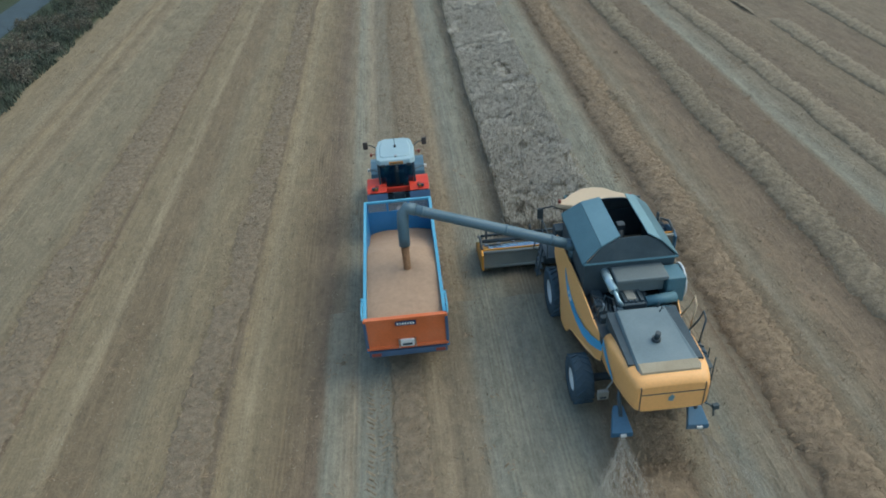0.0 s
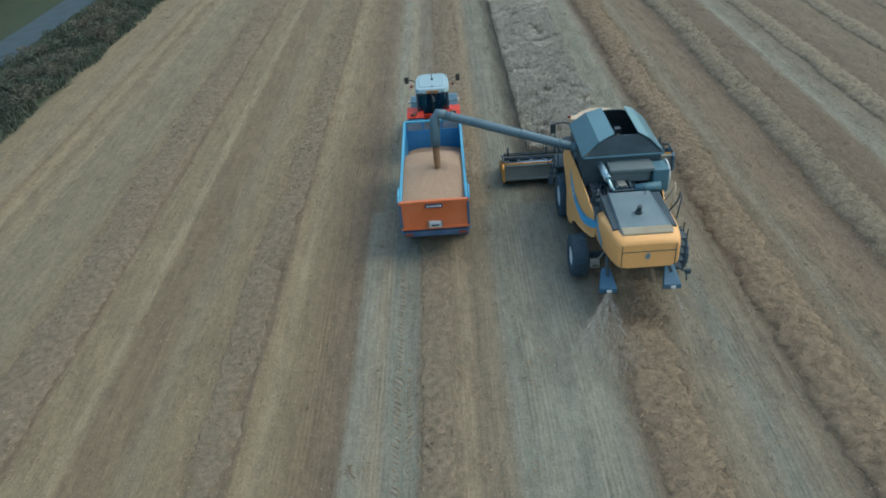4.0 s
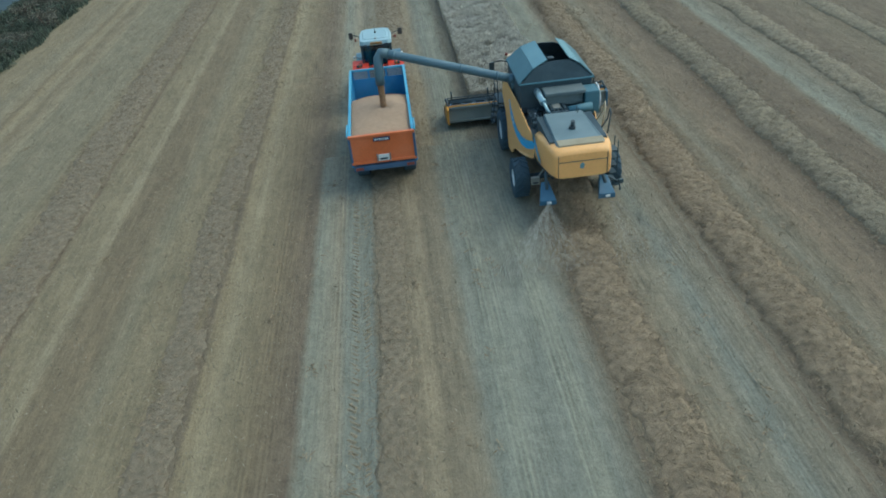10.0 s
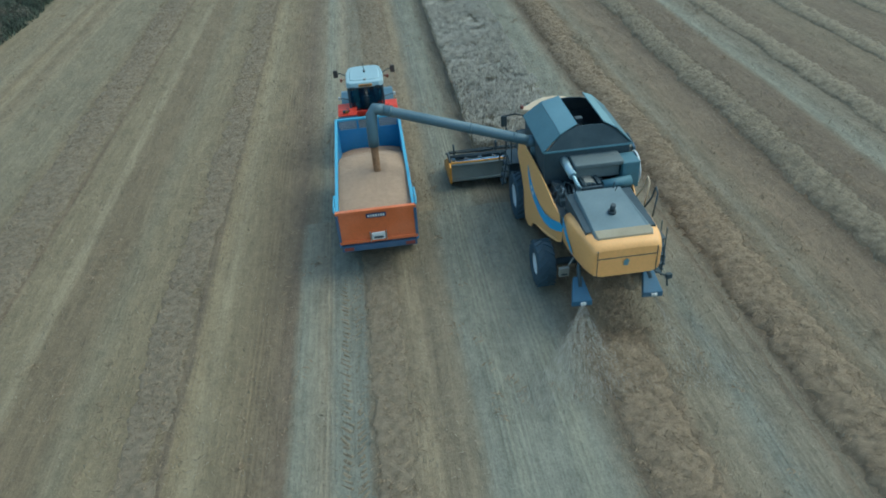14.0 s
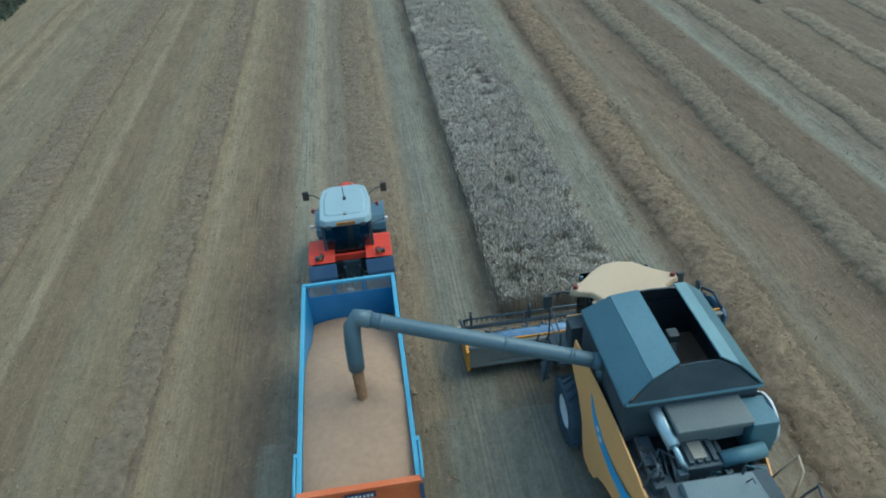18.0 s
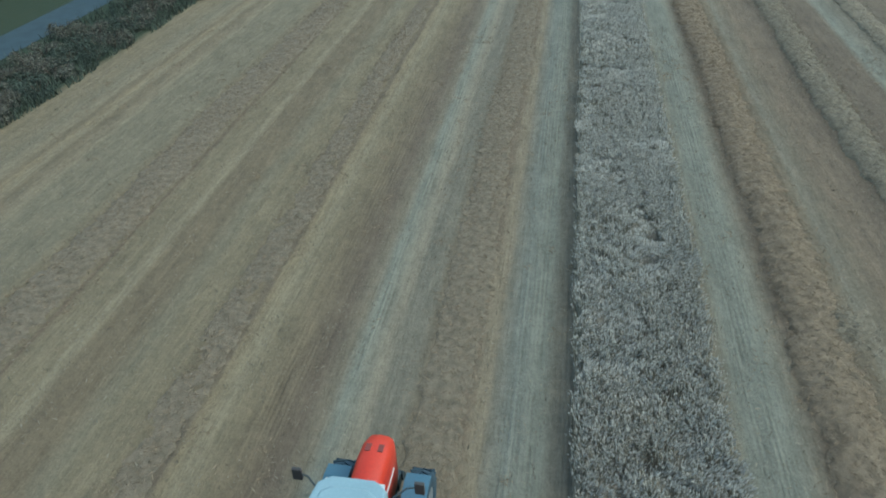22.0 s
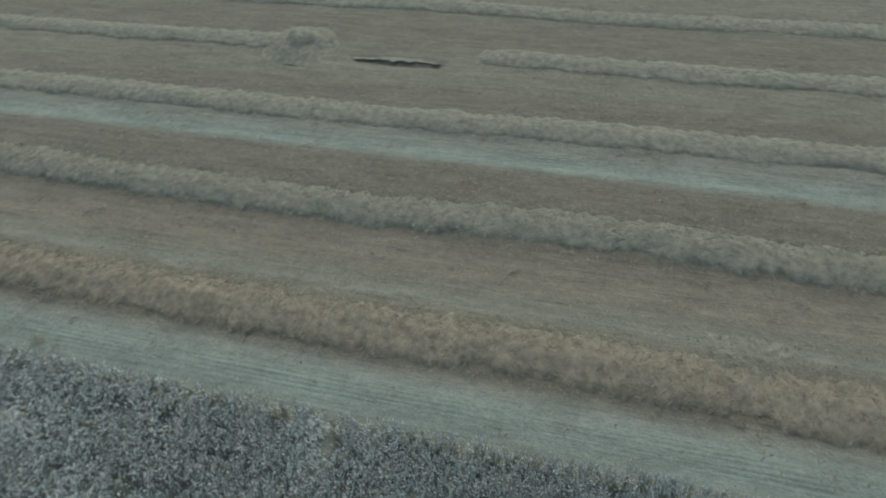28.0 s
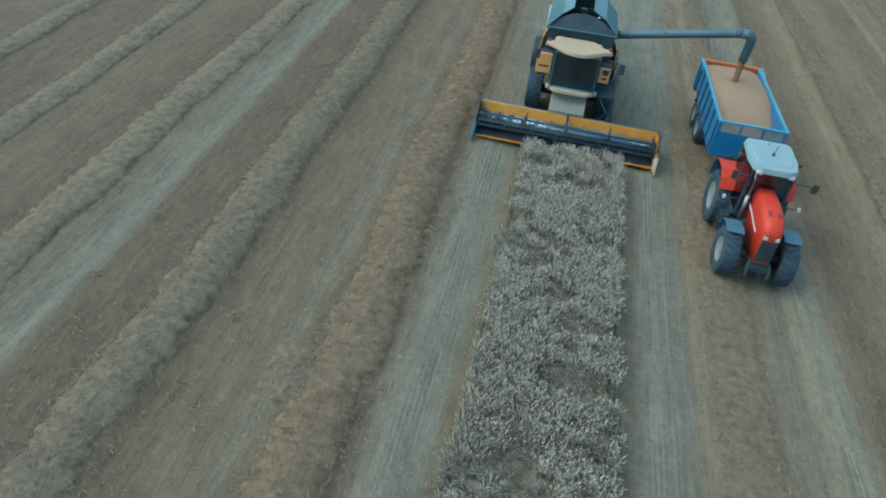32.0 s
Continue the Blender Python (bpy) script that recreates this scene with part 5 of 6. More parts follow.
    part("engine_block", bm, DARK, t)
    for k in range(7):
        a = k * 1.7
        bm = bmesh.new()
        tube(bm, [(-1.0 + 0.13 * k, -1.05, 2.55), (-0.95 + 0.1 * k, -0.75 + 0.1 * math.sin(a), 2.85 + 0.1 * math.cos(a)), (-0.9 + 0.12 * k, -0.3, 2.75)], 0.03, 6)
        part("pipe", bm, DARK if k % 3 else STEEL, t)
    bm = bmesh.new()
    tube(bm, [(-1.05, -0.9, 2.55), (-1.1, -0.2, 2.8), (-1.0, 0.3, 2.7)], 0.04, 6)
    part("hose", bm, BLACK, t)
    bm = bmesh.new()
    box(bm, -1.12, -0.8, -0.6, 0.1, 2.5, 2.78, 0.03)
    part("battery_box", bm, DARK, t)
    bm = bmesh.new()
    box(bm, -1.1, -0.7, -1.1, -0.8, 2.5, 2.72, 0.03)
    part("oil_tank", bm, DARK, t)
    for k in range(9):
        bm = bmesh.new()
        x, y = -0.95 + 0.21 * k, -1.28 - 0.12 * (k % 3)
        box(bm, x - 0.07, x + 0.07, y - 0.06, y + 0.06, 2.5, 2.62 + 0.07 * (k % 4), 0.015)
        part("valve_block", bm, (DARK, TANK, FEEDER)[k % 3], t)
    bm = bmesh.new()
    box(bm, -0.3, -0.02, -0.85, -0.45, 3.02, 3.12, 0.02)
    part("valve_cover", bm, FEEDER, t)
    bm = bmesh.new()
    tube(bm, [(-0.72, 0.2, 3.42), (-0.72, 0.22, 3.44), (-0.62, -0.62, 3.26)], 0.13, 14)
    tube(bm, [(-0.62, -0.62, 3.26), (-0.6, -0.7, 3.24), (-0.55, -0.85, 3.1), (-0.45, -0.95, 2.95)], 0.06, 10)
    part("muffler", bm, SILVER, t, "shiny silver exhaust muffler")
    bm = bmesh.new()
    box(bm, -0.5, 0.9, -0.42, 0.05, 3.0, 3.42, 0.02)
    box(bm, -0.54, 1.0, -0.55, 0.2, 3.42, 3.56, 0.04)
    part("cooler_box", bm, COOLER, t, "blue-grey cooler housing")
    bm = bmesh.new()
    box(bm, 0.95, 1.5, -0.6, 0.1, 2.6, 3.5, 0.05)
    part("screen_box", bm, TANK, t)
    bm = bmesh.new()
    lathe(bm, [(0.5, 1.5), (0.52, 1.54), (0.46, 1.56), (0.44, 1.53), (0.05, 1.53)], (0, -0.1, 3.05), 26)
    part("rotary_screen", bm, RIM_WHITE, t, "pale rotary air screen")
    bm = bmesh.new()
    tube(bm, [(0.25, -0.85, 2.95), (1.15, -0.8, 3.0)], 0.16, 14)
    part("air_duct", bm, TANK, t)
    for k in range(2):
        bm = bmesh.new()
        y = -1.15 - 0.65 * k
        tube(bm, [(1.22, y, 2.55), (1.45, y, 2.9), (1.48, y - 0.15, 3.35), (1.42, y - 0.45, 3.3), (1.3, y - 0.55, 2.6)], 0.025, 7)
        part("hand_rail", bm, CREAM if k == 0 else DARK, t)
    bm = bmesh.new()
    for k in range(5):
        box(bm, 1.25, 1.5, -3.0, -2.6, 1.0 + 0.3 * k, 1.04 + 0.3 * k)
    for y in (-3.0, -2.6):
        tube(bm, [(1.5, y, 0.9), (1.5, y, 2.6)], 0.02, 6)
    part("rear_ladder", bm, DARK, t)

    clutter = random.Random(17)
    for k in range(16):
        x, y = clutter.uniform(-1.05, 0.95), clutter.uniform(-1.2, -0.35)
        z = clutter.uniform(2.62, 3.0)
        bm = bmesh.new()
        tube(bm, [(x, y, 2.5), (x + clutter.uniform(-0.1, 0.1), y + 0.05, z), (x + clutter.uniform(-0.35, 0.35), y + clutter.uniform(-0.2, 0.25), z + clutter.uniform(-0.05, 0.1)), (x + clutter.uniform(-0.5, 0.5), y + clutter.uniform(-0.2, 0.3), 2.55)], clutter.uniform(0.014, 0.032), 6)
        part("hose", bm, (BLACK, DARK, TANK)[k % 3], t)
    for k in range(10):
        x, y, w = clutter.uniform(-1.05, 0.95), clutter.uniform(-1.2, -0.45), clutter.uniform(0.05, 0.14)
        bm = bmesh.new()
        box(bm, x - w, x + w, y - w * 0.7, y + w * 0.7, 2.48, clutter.uniform(2.65, 2.95), 0.02)
        part("engine_fitting", bm, (DARK, BLACK, DECK)[k % 3], t)

    # grain tank
    bm = bmesh.new()
    prism(bm, [(0.15, 2.6), (0.15, 3.79), (2.95, 3.79), (2.95, 2.6)], -1.32, -1.26)
    prism(bm, [(0.15, 2.6), (0.15, 3.79), (2.95, 3.79), (2.95, 2.6)], 1.32, 1.38)
    box(bm, -1.26, 1.32, 0.15, 0.2, 2.6, 3.79)
    box(bm, -1.26, 1.32, 2.9, 2.95, 2.6, 3.79)
    box(bm, -1.26, 1.32, 0.2, 2.9, 2.6, 2.65)
    tank = part("grain_tank", bm, DARK, t)
    base = [(-1.36, 0.12), (1.44, 0.12), (1.44, 3.05), (-1.36, 2.95)]
    bm = bmesh.new()
    for a, b in zip(base, base[1:] + base[:1]):
        tube(bm, [(*a, 3.76), (*b, 3.76)], 0.045, 6)
    part("tank_rim", bm, TANK, tank)
    flaps = [
        ("tank_flap", TANK, [(-1.36, 0.12, 3.78), (-1.36, 2.95, 3.78), (-0.82, 2.75, 4.28), (-0.82, 0.22, 4.28)], "steel-blue folding tank flap"),
        ("tank_flap", TANK_PALE, [(-0.82, 0.22, 4.28), (-0.82, 2.75, 4.28), (-0.27, 2.55, 4.52), (-0.27, 0.32, 4.52)], "paler upper tank flap"),
        ("tank_flap", TANK_PALE, [(0.53, 0.32, 4.52), (0.53, 2.6, 4.52), (0.92, 2.83, 4.3), (0.92, 0.22, 4.3)], "paler upper tank flap"),
        ("tank_flap", TANK, [(0.92, 0.22, 4.3), (0.92, 2.83, 4.3), (1.44, 3.05, 3.78), (1.44, 0.12, 3.78)], "steel-blue folding tank flap"),
        ("tank_end", DARK, [(-1.3, 0.13, 3.76), (-0.8, 0.27, 4.26), (-0.3, 0.34, 4.44), (0.1, 0.35, 4.46), (0.55, 0.34, 4.44), (0.9, 0.27, 4.26), (1.4, 0.13, 3.76)], "dark fabric tank end"),
        ("tank_end", DARK, [(-1.3, 2.96, 3.76), (1.4, 2.96, 3.76), (1.12, 2.84, 4.02), (0.86, 2.76, 4.2), (0.5, 2.69, 4.34), (0.05, 2.67, 4.38), (-0.32, 2.69, 4.34), (-0.74, 2.76, 4.2), (-1.02, 2.84, 4.02)], "dark fabric tank end"),
    ]
    for name, m, q, lab in flaps:
        bm = bmesh.new()
        plate(bm, q, -0.03)
        part(name, bm, m, tank, lab)
    bm = bmesh.new()
    tube(bm, [(0.1, 1.1, 2.7), (0.1, 1.5, 4.1)], 0.13, 10)
    box(bm, -0.02, 0.22, 1.35, 1.6, 4.0, 4.2, 0.03)
    part("bubble_auger", bm, BLACK, tank)
    bm = bmesh.new()
    gxx, gyy = np.meshgrid(np.linspace(-1.2, 1.3, 10), np.linspace(0.25, 2.85, 10))
    vs = [bm.verts.new((x, y, 2.75 + 0.5 * math.exp(-3 * ((x - 0.1) ** 2 + (y - 1.6) ** 2)))) for x, y in zip(gxx.ravel(), gyy.ravel())]
    for j in range(9):
        for i in range(9):
            bm.faces.new((vs[j * 10 + i], vs[j * 10 + i + 1], vs[j * 10 + i + 11], vs[j * 10 + i + 10]))
    part("tank_grain", bm, GRAIN, tank)

    # unloading auger
    bm = bmesh.new()
    tube(bm, [(-1.3, 1.65, 2.8), (-1.3, 1.65, 3.4)], 0.13, 14)
    tube(bm, [(-1.2, 1.65, 3.37), (-1.5, 1.72, 3.45)], 0.19, 16)
    turret = part("auger_turret", bm, AUGER, t)
    bm = bmesh.new()
    tube(bm, [(-1.15, 1.64, 3.36), (-1.9, 1.82, 3.55), (-3.2, 2.07, 3.9), (-5.9, 2.6, 4.6), (-6.25, 2.68, 4.7)], 0.17, 18)
    arm = part("unloading_auger", bm, AUGER, t, "long grey unloading auger tube")
    for p, q in (((-1.9, 1.82, 3.55), (-2.0, 1.84, 3.577)), ((-3.3, 2.09, 3.926), (-3.38, 2.105, 3.947)), ((-5.85, 2.59, 4.587), (-5.95, 2.61, 4.613))):
        bm = bmesh.new()
        tube(bm, [p, q], 0.178, 18)
        part("collar", bm, AUGER, arm)
    bm = bmesh.new()
    tube(bm, [(-6.1, 2.65, 4.66), (-6.4, 2.73, 4.7), (-6.52, 2.7, 4.52), (-6.55, 2.58, 4.2), (-6.56, 2.46, 3.8), (-6.56, 2.42, 3.52)], 0.2, 18, 0.18)
    part("spout", bm, AUGER, arm, "dark rubber spout")

    # cab
    bm = bmesh.new()
    for x, y in ((-0.93, 3.38), (0.87, 3.38), (-0.9, 4.55), (0.84, 4.55)):
        box(bm, x, x + 0.07, y, y + 0.07, 1.9, 3.42, 0.01)
    box(bm, -0.95, 0.95, 3.35, 4.7, 1.85, 2.0, 0.02)
    box(bm, -0.93, 0.93, 3.35, 3.4, 2.0, 3.41)
    # pale blue makes up for missing light inside, so the glass looks teal
    cab = part("cab_frame", bm, TANK_PALE, t)
    for name, q in (("windscreen", [(-0.88, 4.66, 1.98), (0.88, 4.66, 1.98), (0.88, 4.72, 3.41), (-0.88, 4.72, 3.41)]), ("cab_door", [(-0.95, 3.42, 2.0), (-0.95, 4.6, 2.0), (-0.93, 4.6, 3.41), (-0.93, 3.42, 3.41)]), ("side_window", [(0.94, 3.42, 2.0), (0.94, 4.6, 2.0), (0.92, 4.6, 3.41), (0.92, 3.42, 3.41)])):
        bm = bmesh.new()
        plate(bm, q, 0.012)
        pane = part(name, bm, GLASS, cab)
        pane.visible_shadow = False
    bm = bmesh.new()
    box(bm, -0.28, 0.28, 3.6, 4.05, 2.0, 2.45, 0.06)
    box(bm, -0.27, 0.27, 3.5, 3.65, 2.4, 3.1, 0.06)
    part("seat", bm, SEAT, cab)
    bm = bmesh.new()
    tube(bm, [(0, 4.5, 2.0), (0, 4.3, 2.6)], 0.05, 8)
    tube(bm, [(0.2 * math.cos(a), 4.28 + 0.08 * math.sin(a), 2.64 + 0.14 * math.sin(a)) for a in [k * math.pi / 8 for k in range(17)]], 0.02, 6, caps=False)
    part("steering_column", bm, BLACK, cab)
    bm = bmesh.new()
    plan = [(-0.72, 3.22), (0.82, 3.22), (0.92, 3.4), (0.78, 3.62), (1.0, 3.78), (1.2, 3.86), (1.22, 4.02), (1.02, 4.14), (0.72, 4.36), (0.35, 4.72), (0.0, 4.82), (-0.4, 4.78), (-0.8, 4.5), (-1.1, 4.2), (-1.36, 4.1), (-1.42, 3.92), (-1.28, 3.8), (-0.98, 3.7), (-0.86, 3.5)]
    solid(bm, [(x * 1.04 + 0.12, y + 0.06, 3.4) for x, y in plan], [(x * 0.99 + 0.12, 4.01 + (y - 3.95) * 0.95, 3.56) for x, y in plan], 0.05)
    roof = part("cab_roof", bm, CREAM, t, "dusty cream cab roof with swept corners")
    for x, y in ((-1.2, 4.02), (1.22, 4.0)):
        bm = bmesh.new()
        tube(bm, [(x, y, 3.54), (x, y, 3.62), (x, y, 3.66)], 0.07, 10, 0.05)
        part("beacon", bm, LAMP_RED, roof)
    bm = bmesh.new()
    box(bm, -0.9, -0.6, 3.1, 3.66, 2.9, 3.42, 0.05)
    part("door_pillar_cover", bm, CREAM, t)
    for s in (-1, 1):
        bm = bmesh.new()
        box(bm, s * 0.98, s * (1.42 if s < 0 else 1.6), 3.84, 3.95, 2.15, 2.8 if s < 0 else 3.0, 0.04)
        shoulder = part("front_shoulder", bm, YELLOW, t, "yellow front shoulder beside the cab")
        bm = bmesh.new()
        box(bm, s * 0.98, s * 1.45, 3.4, 3.86, 2.1, 2.84 if s < 0 else 2.98, 0.04)
        part("shoulder_housing", bm, DARK, t)
        bm = bmesh.new()
        if s < 0:
            box(bm, -1.36, -1.12, 3.94, 3.965, 2.5, 2.72, 0.01)
            box(bm, -1.32, -1.14, 3.94, 3.965, 2.3, 2.4, 0.01)
        else:
            box(bm, 1.1, 1.5, 3.94, 3.965, 2.42, 2.5, 0.01)
        part("vent", bm, BLACK, shoulder)
    bm = bmesh.new()
    solid(bm, [(-1.05, 4.55, 1.82), (-0.6, 4.9, 1.82), (0.6, 4.9, 1.82), (1.05, 4.55, 1.82), (1.05, 4.4, 1.82), (-1.05, 4.4, 1.82)], [(-1.05, 4.55, 1.95), (-0.6, 4.9, 1.95), (0.6, 4.9, 1.95), (1.05, 4.55, 1.95), (1.05, 4.4, 1.95), (-1.05, 4.4, 1.95)], 0.02)
    part("cab_lip", bm, CREAM, t)
    for x0, x1, y, z in ((-1.0, -1.8, 4.3, 3.1), (0.95, 1.6, 4.35, 3.2)):
        bm = bmesh.new()
        tube(bm, [(x0, y - 0.2, 3.2), ((x0 + x1) / 2, y, z + 0.15), (x1, y, z + 0.1)], 0.025, 7)
        arm2 = part("mirror_arm", bm, BLACK, t)
        bm = bmesh.new()
        box(bm, x1 - 0.11, x1 + 0.11, y - 0.05, y + 0.05, z - 0.3, z + 0.12, 0.04)
        part("mirror", bm, BLACK, arm2)
    bm = bmesh.new()
    box(bm, -1.75, -0.98, 3.3, 4.4, 1.72, 1.78, 0.01)
    for y in (3.35, 4.35):
        tube(bm, [(-1.72, y, 1.75), (-1.72, y, 2.75)], 0.022, 6)
    tube(bm, [(-1.72, 3.35, 2.75), (-1.72, 4.35, 2.75)], 0.022, 6)
    tube(bm, [(-1.72, 3.35, 2.3), (-1.72, 4.35, 2.3)], 0.018, 6)
    part("platform_rail", bm, DARK, t)
    bm = bmesh.new()
    for y in (3.95, 4.35):
        tube(bm, [(-1.95, y, 0.55), (-1.75, y, 1.8)], 0.025, 6)
    for k in range(5):
        box(bm, -1.97 + 0.04 * k, -1.78 + 0.04 * k, 3.95, 4.35, 0.6 + 0.26 * k, 0.63 + 0.26 * k)
    part("access_ladder", bm, DARK, t)
    bm = bmesh.new()
    prism(bm, [(3.1, 1.15), (3.3, 2.0), (4.3, 1.75), (5.2, 1.2), (5.2, 0.45), (4.4, 0.6)], -0.72, 0.72, 0.03)
    part("feeder_house", bm, FEEDER, t, "dusty grey feeder house")

    # header
    X0, X1 = -3.8, 3.5
    bm = bmesh.new()
    prism(bm, [(4.86, 0.3), (4.86, 1.0), (4.8, 1.0), (4.72, 0.3)], X0, X1)
    head = part("header", bm, HEADER_GREY, t, "wide cutting header with reel")
    bm = bmesh.new()
    prism(bm, [(4.865, 0.42), (4.865, 1.06), (4.9, 1.06), (5.05, 0.5)], X0 + 0.05, X1 - 0.05)
    part("header_back", bm, GOLD, head, "golden yellow inner back sheet")
    bm = bmesh.new()
    prism(bm, [(4.8, 0.3), (5.3, 0.16), (6.12, 0.17), (6.12, 0.13), (5.3, 0.12), (4.74, 0.26)], X0, X1)
    part("header_floor", bm, DARK, head)
    bm = bmesh.new()
    tube(bm, [(X0 + 0.05, 4.74, 1.0), (X1 - 0.05, 4.74, 1.0)], 0.05, 8)
    part("back_tube", bm, HEADER_GREY, head)
    bm = bmesh.new()
    tube(bm, [(X0 + 0.05, 4.7, 0.38), (X1 - 0.05, 4.7, 0.38)], 0.06, 8)
    part("lower_tube", bm, HEADER_GREY, head)
    bm = bmesh.new()
    tube(bm, [(X0 + 0.1, 5.36, 0.6), (X1 - 0.1, 5.36, 0.6)], 0.27, 20)
    steps = 150
    for k in range(steps):
        u = k / steps
        x = X0 + 0.15 + (X1 - X0 - 0.3) * u
        a = 2 * math.pi * (u * 13) * (1 if u < 0.5 else -1)
        c, sn = math.cos(a), math.sin(a)
        m = Matrix.Translation((x, 5.36 + c * 0.31, 0.6 + sn * 0.31)) @ pose(0, 0, 0, math.degrees(a)) @ pose(0, 0, 0, 0, 0, 28) @ Matrix.Diagonal((0.015, 0.1, 0.18, 1))
        bmesh.ops.create_cube(bm, size=1, matrix=m)
    part("feed_auger", bm, FEED_AUGER, head, "bright steel feed auger")
    bm = bmesh.new()
    tube(bm, [(X0 + 0.1, 5.84, 0.76), (X1 - 0.1, 5.84, 0.76)], 0.06, 10)
    part("reel_shaft", bm, DARK, head)
    bats = 6
    for k in range(bats):
        a = 2 * math.pi * k / bats + 0.3
        y, z = 5.84 + 0.27 * math.cos(a), 0.76 + 0.27 * math.sin(a)
        bm = bmesh.new()
        tube(bm, [(X0 + 0.12, y, z), (X1 - 0.12, y, z)], 0.024, 8)
        q = Vector((0, -math.sin(a), math.cos(a))) * 0.04
        c = Vector((0, y, z))
        e = Vector((0, math.cos(a), math.sin(a))) * 0.012
        solid(bm, [Vector((X0 + 0.14, 0, 0)) + c + w for w in (q + e, q - e, -q - e, -q + e)], [Vector((X1 - 0.14, 0, 0)) + c + w for w in (q + e, q - e, -q - e, -q + e)])
        for j in range(48):
            x = X0 + 0.2 + j * (X1 - X0 - 0.4) / 47
            box(bm, x - 0.006, x + 0.006, y - 0.006, y + 0.006, z - 0.15, z)
        part("reel_bat", bm, DARK, head)
    for x in (X0 + 0.12, X0 + 1.9, (X0 + X1) / 2, X1 - 1.9, X1 - 0.12):
        bm = bmesh.new()
        for k in range(bats):
            a = 2 * math.pi * k / bats + 0.3
            tube(bm, [(x, 5.84, 0.76), (x, 5.84 + 0.27 * math.cos(a), 0.76 + 0.27 * math.sin(a))], 0.022, 6)
        part("reel_spider", bm, DARK, head)
    for x in (X0 + 0.02, X1 - 0.02, (X0 + X1) / 2 + 0.05):
        bm = bmesh.new()
        tube(bm, [(x, 4.85, 1.08), (x, 5.4, 1.2), (x, 5.85, 0.98), (x, 6.1, 0.85)], 0.05, 7)
        part("reel_arm", bm, BLACK, head)
    for x in (X0 + 0.3, X0 + 2.0, X1 - 2.0, X1 - 0.3):
        bm = bmesh.new()
        prism(bm, [(5.76, 0.8), (5.74, 1.3), (5.82, 1.37), (5.92, 1.3), (5.9, 0.8)], x - 0.03, x + 0.03, 0.01)
        part("reel_bracket", bm, DARK, head)
    for x, s in ((X0, -1), (X1, 1)):
        bm = bmesh.new()
        prism(bm, [(4.62, 0.28), (4.62, 0.98), (4.9, 1.1), (5.5, 0.98), (6.15, 0.5), (6.3, 0.18), (5.0, 0.14)], x - 0.03, x + 0.05, 0.015)
        part("end_plate", bm, GOLD if s < 0 else SPREADER, head, "yellow header end plate" if s < 0 else "dark blue header end plate")
        bm = bmesh.new()
        solid(bm, [(x - 0.1, 6.08, 0.12), (x + 0.12, 6.08, 0.12), (x + 0.1, 6.08, 0.6), (x - 0.08, 6.08, 0.6)], [(x - 0.015, 6.62, 0.1), (x + 0.02, 6.62, 0.1), (x + 0.02, 6.62, 0.16), (x - 0.015, 6.62, 0.16)], 0.01)
        part("crop_divider", bm, CREAM if s < 0 else SPREADER, head, "pale pointed crop divider" if s < 0 else "dark pointed crop divider")
    bm = bmesh.new()
    box(bm, X0 + 0.05, X1 - 0.05, 6.11, 6.17, 0.13, 0.17)
    for j in range(96):
        x = X0 + 0.1 + j * (X1 - X0 - 0.2) / 95
        bm.faces.new([bm.verts.new(p) for p in ((x - 0.025, 6.17, 0.15), (x + 0.025, 6.17, 0.15), (x, 6.29, 0.15))])
    part("knife_bar", bm, GOLD, head, "worn yellow cutter bar")
    bm = bmesh.new()
    box(bm, -1.5, -1.1, 4.45, 4.7, 0.4, 0.95, 0.04)
    tube(bm, [(-1.4, 4.6, 0.9), (-1.9, 4.55, 1.15), (-1.9, 4.3, 1.6)], 0.03, 6)
    tube(bm, [(-1.2, 4.6, 0.9), (-1.6, 4.5, 1.3), (-1.2, 4.0, 1.7)], 0.03, 6)
    part("drive_box", bm, DARK, head)

    head.location.y = 0.33

    # chaff spreaders at the tail
    for x in (-1.14, 0.94):
        bm = bmesh.new()
        solid(bm, [(x - 0.16, -3.3, 1.5), (x + 0.12, -3.3, 1.5), (x + 0.14, -3.3, 1.3), (x - 0.18, -3.3, 1.3)], [(x - 0.32, -3.88, 1.06), (x + 0.26, -3.92, 1.06), (x + 0.28, -3.9, 0.86), (x - 0.34, -3.86, 0.86)], 0.03)
        sp = part("chaff_spreader", bm, SPREADER, t, "dark blue chaff spreader chute")
        bm = bmesh.new()
        box(bm, x - 0.08, x + 0.08, -3.95, -3.9, 0.93, 1.02, 0.01)
        part("lamp", bm, WHITE, sp)
        bm = bmesh.new()
        tube(bm, [(x, -3.55, 1.3), (x * 0.95, -3.1, 1.65), (x * 0.8, -2.8, 1.95)], 0.06, 8)
        part("bracket", bm, DARK, sp)
    bm = bmesh.new()
    box(bm, -0.8, 0.62, -2.7, -2.0, 1.2, 1.7, 0.05)
    part("straw_chopper", bm, DARK, t)
    bm = bmesh.new()
    box(bm, -1.5, -1.2, -2.62, -2.5, 1.0, 1.3, 0.01)
    tube(bm, [(-1.3, -2.5, 1.15), (-0.95, -2.3, 1.5)], 0.03, 6)
    board = part("warning_board", bm, FEEDER, t)
    bm = bmesh.new()
    box(bm, -1.44, -1.26, -2.635, -2.618, 1.06, 1.12)
    part("mark", bm, BLACK, board)
    bm = bmesh.new()
    tube(bm, [(1.0, -3.2, 1.4), (1.45, -3.5, 1.25), (1.5, -3.5, 0.9)], 0.03, 6)
    box(bm, 1.4, 1.58, -3.58, -3.46, 1.2, 1.36, 0.02)
    part("tail_lamp_arm", bm, DARK, t)


combine()


